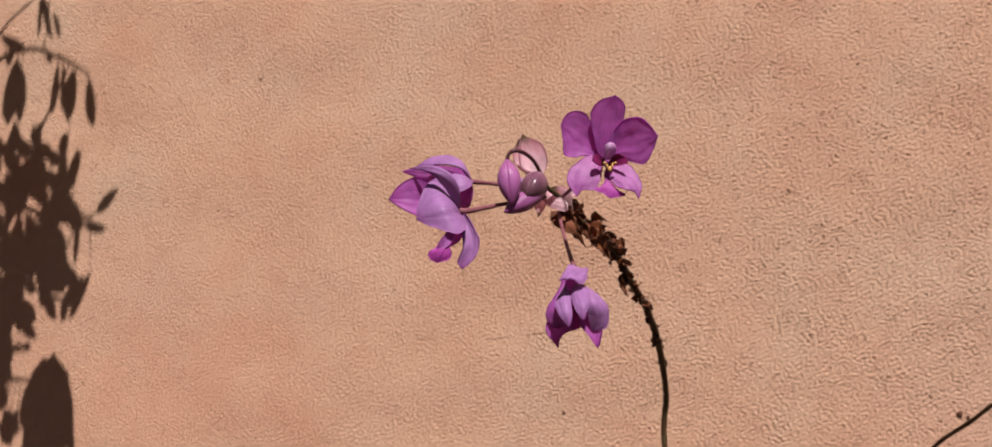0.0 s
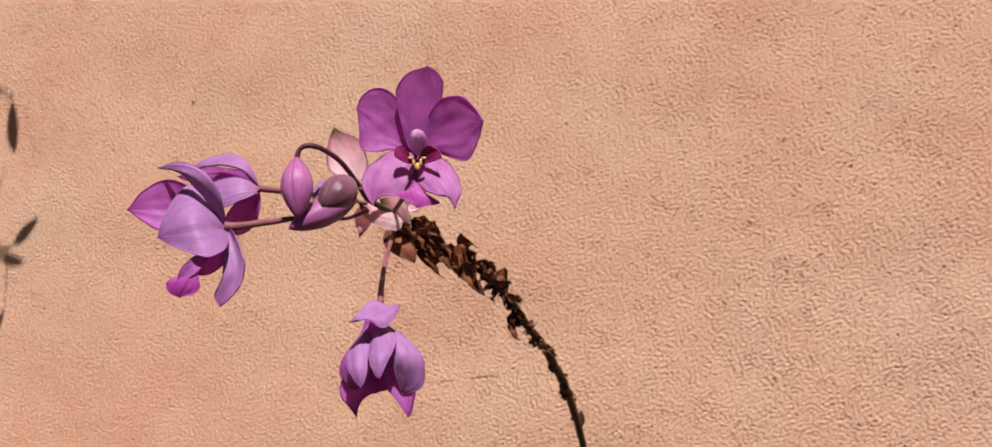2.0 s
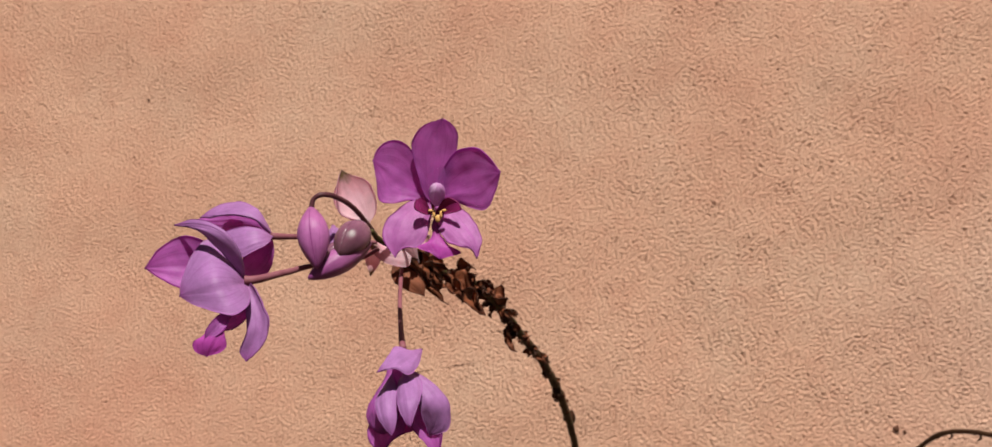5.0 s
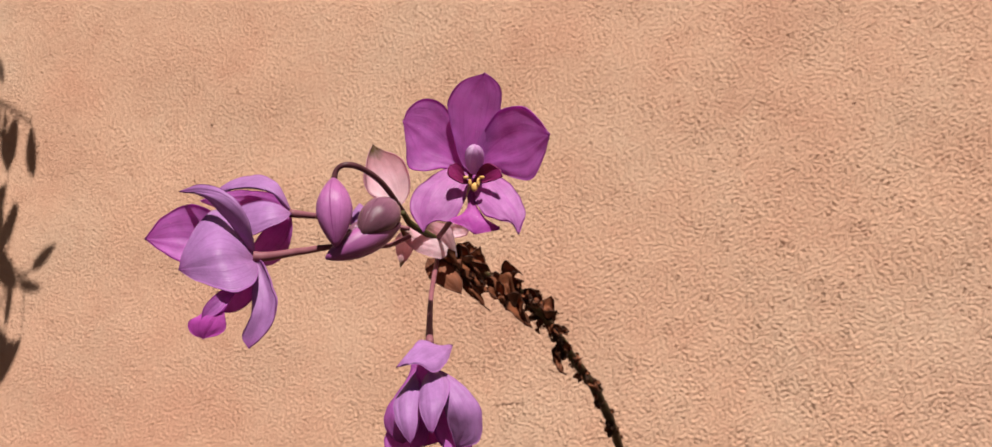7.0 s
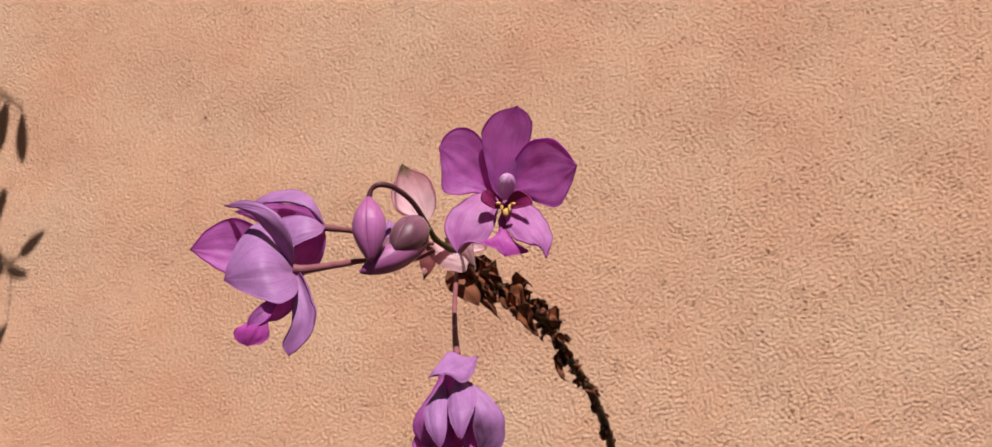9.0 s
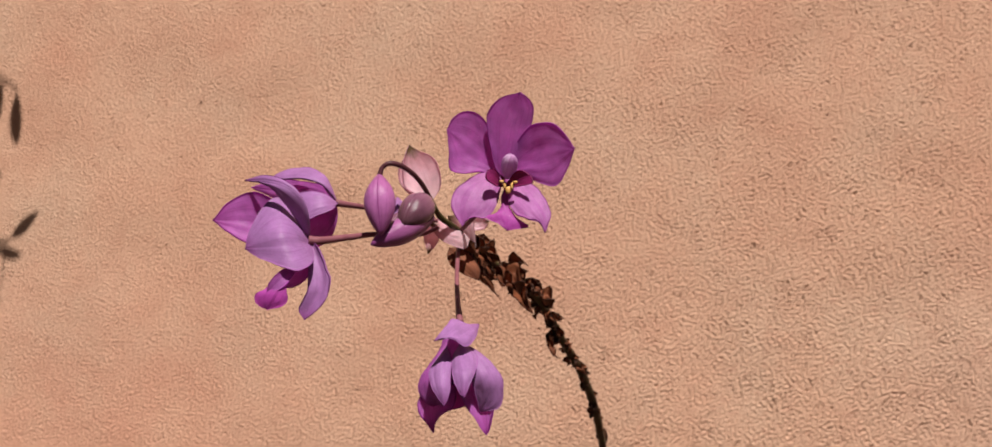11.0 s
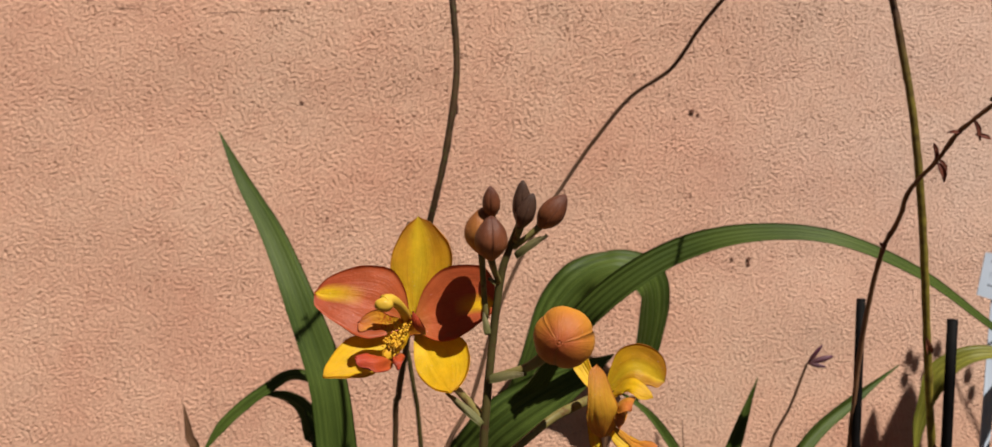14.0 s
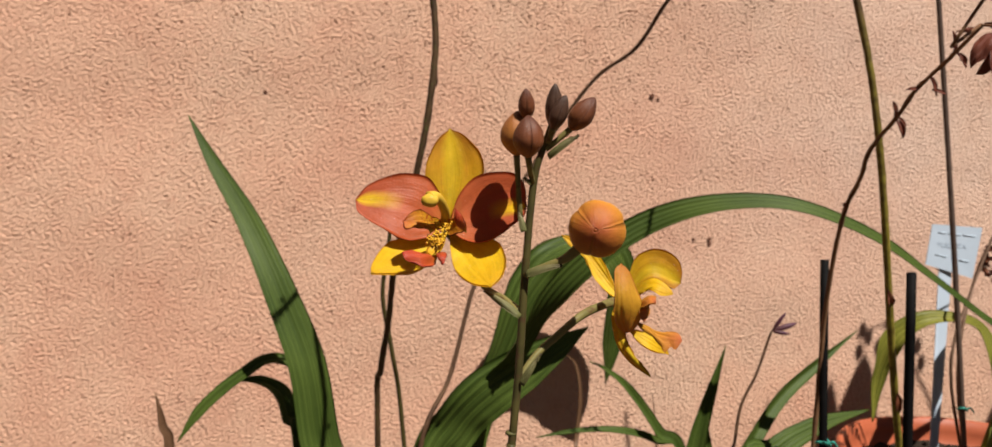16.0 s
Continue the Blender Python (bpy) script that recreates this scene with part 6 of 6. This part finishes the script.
# ---- stakes, cane, plant label ----
def stake(top, foot, label):
    bm = bmesh.new()
    tube(bm, [foot, between(foot, top, 0.5), top], [0.0036, 0.0036, 0.0036], 14, 5, 0.03)
    ob = part("plant_stake", bm, M_STAKE, None)
    return tagged(ob, label, "plant stake", "black stakes between the orchids")


stake((0.3630, -0.6095, 0.3624), (0.3637, -0.6462, GZ), "black plastic stake with a dry stem tied on")
stake((0.3780, -0.6955, 0.3615), (0.4045, -0.6891, GZ), "black plastic stake beside a flower pot")


def cane():
    foot, top = Vector((0.690, -0.444, GZ + TOP - 0.06)), Vector((0.5981, -0.4343, 0.7551))
    bm = bmesh.new()
    tube(bm, [foot, (0.6699, -0.4429, 0.1892), (0.6468, -0.4403, 0.3795), (0.6226, -0.4373, 0.5680), top], [0.0032, 0.0031, 0.0030, 0.0029, 0.0028], 12, 6, 0.04)
    ob = part("garden_cane", bm, M_CANE, None)
    tagged(ob, "tall thin brown cane standing in the pot", "garden cane")
    return ob


cane()


def tie(at, r, label):
    bm = bmesh.new()
    at = Vector(at)
    ring = [at + Vector((r * math.cos(a), r * math.sin(a), 0.0015 * math.sin(2 * a))) for a in np.linspace(0, 2 * math.pi, 13)]
    tube(bm, ring, [0.0012, 0.0012], 6, 3)
    for s in (-1, 1):
        tube(bm, [at + Vector((0, -r, 0)), at + Vector((0.004 * s, -r - 0.003, 0.003)), at + Vector((0.008 * s, -r - 0.004, -0.003 * s))], [0.0011, 0.0011, 0.0008], 6, 4)
    ob = part("twist_tie", bm, M_TIE, None)
    tagged(ob, label, "plant tie", "green plant ties")


tie((0.6722, -0.4431, 0.1710), 0.0048, "green wire tie round a brown cane")
tie((0.3634, -0.6207, 0.2030), 0.0058, "green wire tie round a black stake")


def plant_label():
    a, b, c, d = (Vector(p) for p in ((0.7912, -0.2440, 0.3830), (0.8519, -0.2700, 0.3803), (0.8355, -0.2750, 0.3068), (0.7784, -0.2500, 0.3236)))
    ob = thing("plant_label", (0.766, -0.30, GZ + TOP - 0.04), "white plastic plant label with faded pencil writing", "plant label")
    back = Vector((0.15, 1, 0.0)) * 0.0012

    def slab(quad):
        bm = bmesh.new()
        f = [bm.verts.new(p) for p in quad]
        r = [bm.verts.new(p + back) for p in quad]
        bm.faces.new(f)
        bm.faces.new(r[::-1])
        for i in range(4):
            bm.faces.new((f[i], r[i], r[(i + 1) % 4], f[(i + 1) % 4]))
        bmesh.ops.recalc_face_normals(bm, faces=bm.faces)
        return bm

    for name, quad in (("plate", (a, b, c, d)), ("stem", ((0.7967, -0.2550, 0.3188), (0.8140, -0.2600, 0.3145), (0.7680, -0.3052, 0.0310), (0.7556, -0.3052, 0.0315)))):
        o = part(name, slab([Vector(p) for p in quad]), M_LABEL, ob)
        for p in o.data.polygons:
            p.use_smooth = False
        if name == "plate":
            plate = o
    # three lines of faded writing, of which one word can still be read
    for line, spans in ((0.16, ((0.14, 0.3), (0.34, 0.6), (0.64, 0.9))), (0.68, ((0.16, 0.4), (0.5, 0.58), (0.66, 0.86)))):
        for s, e in spans:
            q = []
            for u, v in ((s, line), (e, line), (e, line + 0.05), (s, line + 0.05)):
                q.append(between(between(a, b, u), between(d, c, u), v) - back * 0.04)
            part("writing", slab(q), M_INK, plate)
    txt = bpy.data.curves.new("word", "FONT")
    txt.body, txt.size, txt.extrude = "PLICATA", 0.0100, 0.0001
    tmp = new("word", txt)
    me = bpy.data.meshes.new_from_object(tmp.evaluated_get(bpy.context.evaluated_depsgraph_get()))
    bpy.data.objects.remove(tmp)
    across, down = (b - a).normalized(), (d - a).normalized()
    start = between(between(a, b, 0.16), between(d, c, 0.16), 0.52) - back * 0.06
    m4 = Matrix.Translation(start) @ Matrix((across, -down, across.cross(-down))).transposed().to_4x4()
    me.transform(m4)
    me.materials.append(M_INK)
    word = new("word", me)
    word.parent = plate


plant_label()


# ---- leafy shrub beside the path, whose shade falls on the wall ----
def shade_from(at, d):
    """The place d from the wall whose shade falls on this point of it."""
    return Vector(at) + SUN * (d / -SUN.y)


def shrub():
    base = Vector((-1.66, -0.46, GZ))
    plant = thing("shrub", base, "leafy shrub with drooping pointed leaves beside the wall", "shrub")
    bm = bmesh.new()
    tube(bm, [base, base + Vector((0.03, 0.01, 0.8)), base + Vector((0.02, 0.0, 1.6)), base + Vector((0.10, 0.0, 2.2))], [0.024, 0.020, 0.016, 0.006], 12, 8, 0.1)
    part("trunk", bm, M_STEMBROWN, plant)
    rng = random.Random(21)
    limbs = []
    for k, pts in enumerate(BOUGHS):
        way = [base + Vector((0.03, 0.0, shade_from(pts[0], 0.45).z - GZ - 0.12))] + [shade_from(p, 0.45 + 0.02 * rng.uniform(-1, 1)) for p in pts]
        bm = bmesh.new()
        tube(bm, way, [0.009, 0.004, 0.003, 0.002, 0.0015], 7, 6, 0.1)
        part("limb", bm, M_STEMBROWN, plant)
        limbs += spline(way, 8)[4:]
    for k, (a, b, w) in enumerate(SPRAYS):
        d = 0.45 + 0.03 * rng.uniform(-1, 1)
        a, b = shade_from(a, d), shade_from(b, d + 0.01 * rng.uniform(-1, 1))
        near = min(limbs, key=lambda q: (q - a).length)
        bm = tube(bmesh.new(), [near, between(near, a, 0.5) + Vector((0, 0, 0.01)), a], [0.0018, 0.0014, 0.0010], 5, 3)
        body, close = ((0.6, 0.75), 0.45) if w < 0.08 else ((0.35, 0.15), 0.0)
        petal(a, b, w, (rng.uniform(-0.3, 0.5), -1, 1.2), 0.05, 0.12, body, 0, 0.04, 0.12, 0.02, 0.0006, k, 12, 7, bm, point=close)
        part("leaf", bm, M_LEAF, plant)


def tall_orchid():
    """An orchid further along, of which the shade on the wall is seen: broad leaves and withered flowers on a thin stem."""
    base = Vector((1.16, -0.40, GZ))
    plant = thing("orchid_plant", base, "tall orchid with broad green leaves and withered flowers", "orchid plant")
    for k, (a, b, w) in enumerate((((0.865, 0, -0.20), (0.882, 0, 0.128), 0.105), ((0.825, 0, -0.20), (0.812, 0, 0.085), 0.06), ((1.14, 0, -0.22), (1.21, 0, 0.09), 0.09), ((1.27, 0, -0.22), (1.305, 0, 0.20), 0.11), ((1.40, 0, -0.25), (1.37, 0, 0.10), 0.09))):
        a, b = shade_from(a, 0.40), shade_from(b, 0.42)
        bm = tube(bmesh.new(), [base, between(base, a, 0.5) + Vector((0, 0, 0.05)), a], [0.006, 0.005, 0.004], 8, 5)
        petal(a, b, w, (0.1, -1, 0.9), 0.05, 0.1, (0.45, 0.5), 0, 0.04, 0.2, 0.02, 0.0006, 300 + k, 20, 11, bm)
        part("leaf", bm, M_LEAF, plant)
    way = [base, shade_from((1.05, 0, -0.10), 0.40), shade_from((0.975, 0, 0.12), 0.41), shade_from((0.925, 0, 0.185), 0.41), shade_from((0.862, 0, 0.165), 0.41)]
    part("dry_stem", tube(bmesh.new(), way, [0.004, 0.003, 0.002, 0.0016, 0.0012], 8, 8), M_STEMBROWN, plant)
    for k, (x, z) in enumerate(((0.866, 0.150), (0.884, 0.178), (0.905, 0.158), (0.872, 0.190), (0.988, 0.160), (0.998, 0.128), (0.925, 0.205))):
        at = shade_from((x, 0, z), 0.41)
        part("withered_flower", bud(at, at + Vector((0.004, 0, -0.028)), 0.008, 0.5, 3, 0.05, 14, 9), M_DRYFLOWER, plant)


tall_orchid()


# the limbs and leaves, by where their shade falls on the wall
BOUGHS = [
    [(-1.5423, 0.0000, 1.2247), (-1.4397, 0.0000, 1.2746), (-1.3714, 0.0000, 1.2878), (-1.3109, 0.0000, 1.2726), (-1.2595, 0.0000, 1.2525), (-1.2164, 0.0000, 1.2219)],
    [(-1.5893, 0.0000, 1.3611), (-1.4785, 0.0000, 1.3239), (-1.4287, 0.0000, 1.3644), (-1.3789, 0.0000, 1.3972), (-1.3383, 0.0000, 1.4303)],
    [(-1.5586, 0.0000, 0.9778), (-1.4517, 0.0000, 0.9618), (-1.3470, 0.0000, 0.9324), (-1.2621, 0.0000, 0.9040), (-1.1980, 0.0000, 0.9172), (-1.1674, 0.0000, 0.9414)],
    [(-1.5449, 0.0000, 0.8061), (-1.4381, 0.0000, 0.7791), (-1.3524, 0.0000, 0.7663), (-1.2843, 0.0000, 0.7401), (-1.2427, 0.0000, 0.7274)],
    [(-1.5468, 0.0000, 0.6093), (-1.4620, 0.0000, 0.6399), (-1.4101, 0.0000, 0.6306), (-1.3514, 0.0000, 0.6325)],
    [(-1.5182, 0.0000, 0.4723), (-1.4218, 0.0000, 0.5591), (-1.3384, 0.0000, 0.5654), (-1.2809, 0.0000, 0.5653)],
]
SPRAYS = [
    ((-1.2588, 0.0000, 1.2412), (-1.2664, 0.0000, 1.1261), 0.036), ((-1.2161, 0.0000, 1.2163), (-1.1999, 0.0000, 1.1096), 0.024), ((-1.2980, 0.0000, 1.2547), (-1.3107, 0.0000, 1.1419), 0.018), ((-1.3459, 0.0000, 1.4164), (-1.3147, 0.0000, 1.3044), 0.014), ((-1.3493, 0.0000, 1.4167), (-1.3509, 0.0000, 1.3125), 0.011), ((-1.4045, 0.0000, 1.2682), (-1.4293, 0.0000, 1.1296), 0.045),
]
SPRAYS += [
    ((-1.2547, 0.0000, 0.9935), (-1.2362, 0.0000, 1.0637), 0.022), ((-1.2886, 0.0000, 0.9318), (-1.2689, 0.0000, 1.0619), 0.036), ((-1.1826, 0.0000, 0.9280), (-1.1296, 0.0000, 0.9734), 0.017), ((-1.2131, 0.0000, 0.9010), (-1.1548, 0.0000, 0.8898), 0.012), ((-1.2273, 0.0000, 0.9202), (-1.2338, 0.0000, 0.8167), 0.014), ((-1.2539, 0.0000, 0.7245), (-1.2083, 0.0000, 0.7953), 0.024), ((-1.2400, 0.0000, 0.7611), (-1.2614, 0.0000, 0.6892), 0.022), ((-1.3932, 0.0000, 0.6311), (-1.3464, 0.0000, 0.6327), 0.008),
    ((-1.2707, 0.0000, 0.3872), (-1.2828, 0.0000, 0.6187), 0.105), ((-1.3351, 0.0000, 0.5656), (-1.3472, 0.0000, 0.4550), 0.030), ((-1.2373, 0.0000, 0.5672), (-1.2178, 0.0000, 0.4105), 0.036), ((-1.3181, 0.0000, 0.5101), (-1.3234, 0.0000, 0.3506), 0.05), ((-1.5539, 0.0000, 1.3735), (-1.4629, 0.0000, 1.3522), 0.03),
]
rs = random.Random(5)
P0, PX, PZ = Vector((-1.4633, 0.0000, 1.1194)), Vector((-1.2921, 0.0000, 1.1130)) - Vector((-1.4633, 0.0000, 1.1194)), Vector((-1.4527, 0.0000, 0.9760)) - Vector((-1.4633, 0.0000, 1.1194))
SPRAYS += [((-1.3930, 0, 1.2440), (-1.3950, 0, 1.1330), 0.026), ((-1.2840, 0, 1.2560), (-1.2840, 0, 1.1530), 0.012), ((-1.2290, 0, 1.0560), (-1.2570, 0, 0.9750), 0.026), ((-1.2630, 0, 1.0960), (-1.2820, 0, 1.0440), 0.030), ((-1.1940, 0, 0.7950), (-1.2430, 0, 0.6970), 0.022), ((-1.3540, 0, 0.6410), (-1.3370, 0, 0.6320), 0.012), ((-1.3280, 0, 1.3960), (-1.3240, 0, 1.3160), 0.009), ((-1.3130, 0, 1.3660), (-1.2950, 0, 1.3080), 0.010), ((-1.4550, 0, 1.3230), (-1.3760, 0, 1.2820), 0.014), ((-1.4220, 0, 1.2910), (-1.4330, 0, 1.2520), 0.020), ((-1.3280, 0, 1.2850), (-1.3140, 0, 1.2560), 0.012)]
# chinks between the leaves, where the sun comes through
CHINKS = [(-1.377, 1.101, 0.011), (-1.368, 1.039, 0.009), (-1.297, 1.020, 0.011), (-1.264, 1.016, 0.008), (-1.347, 0.935, 0.013), (-1.336, 0.914, 0.013), (-1.300, 0.976, 0.010), (-1.266, 0.890, 0.014), (-1.245, 0.859, 0.013), (-1.353, 0.743, 0.010), (-1.331, 0.732, 0.010), (-1.325, 0.770, 0.009), (-1.274, 0.733, 0.010), (-1.317, 1.084, 0.008)]
for k in range(460):
    # a dense heart with narrow pointed leaves standing out of its ragged edge
    v = rs.uniform(0.1, 2.75) if k % 14 else rs.uniform(2.75, 4.6)
    most = float(np.interp(v, (0, 0.5, 1, 2, 2.5, 2.8, 3.2, 4.6), (0.8, 1.0, 1.15, 1.12, 0.95, 0.5, 0.35, 0.3))) + 0.12 * math.sin(v * 6.1 + 1)
    u = most - (abs(rs.gauss(0, 0.6)) if k % 3 else rs.uniform(-0.05, 0.3)) - 0.12
    a = P0 + PX * u + PZ * v
    t = rs.uniform(-0.5, 1.2) + (math.pi if rs.random() < 0.2 else 0)
    size = rs.uniform(0.045, 0.085)
    b = a + Vector((math.sin(t) * size * 0.7, 0, -math.cos(t) * size))
    wide = size * rs.uniform(0.22, 0.36)
    spots = [between(a, b, q) for q in (0.1, 0.3, 0.5, 0.7, 0.9)]
    if all(math.hypot(p.x - gx, p.z - gz) > 0.9 * r + wide * 0.38 for p in spots for gx, gz, r in CHINKS):
        SPRAYS.append((a, b, wide))
shrub()
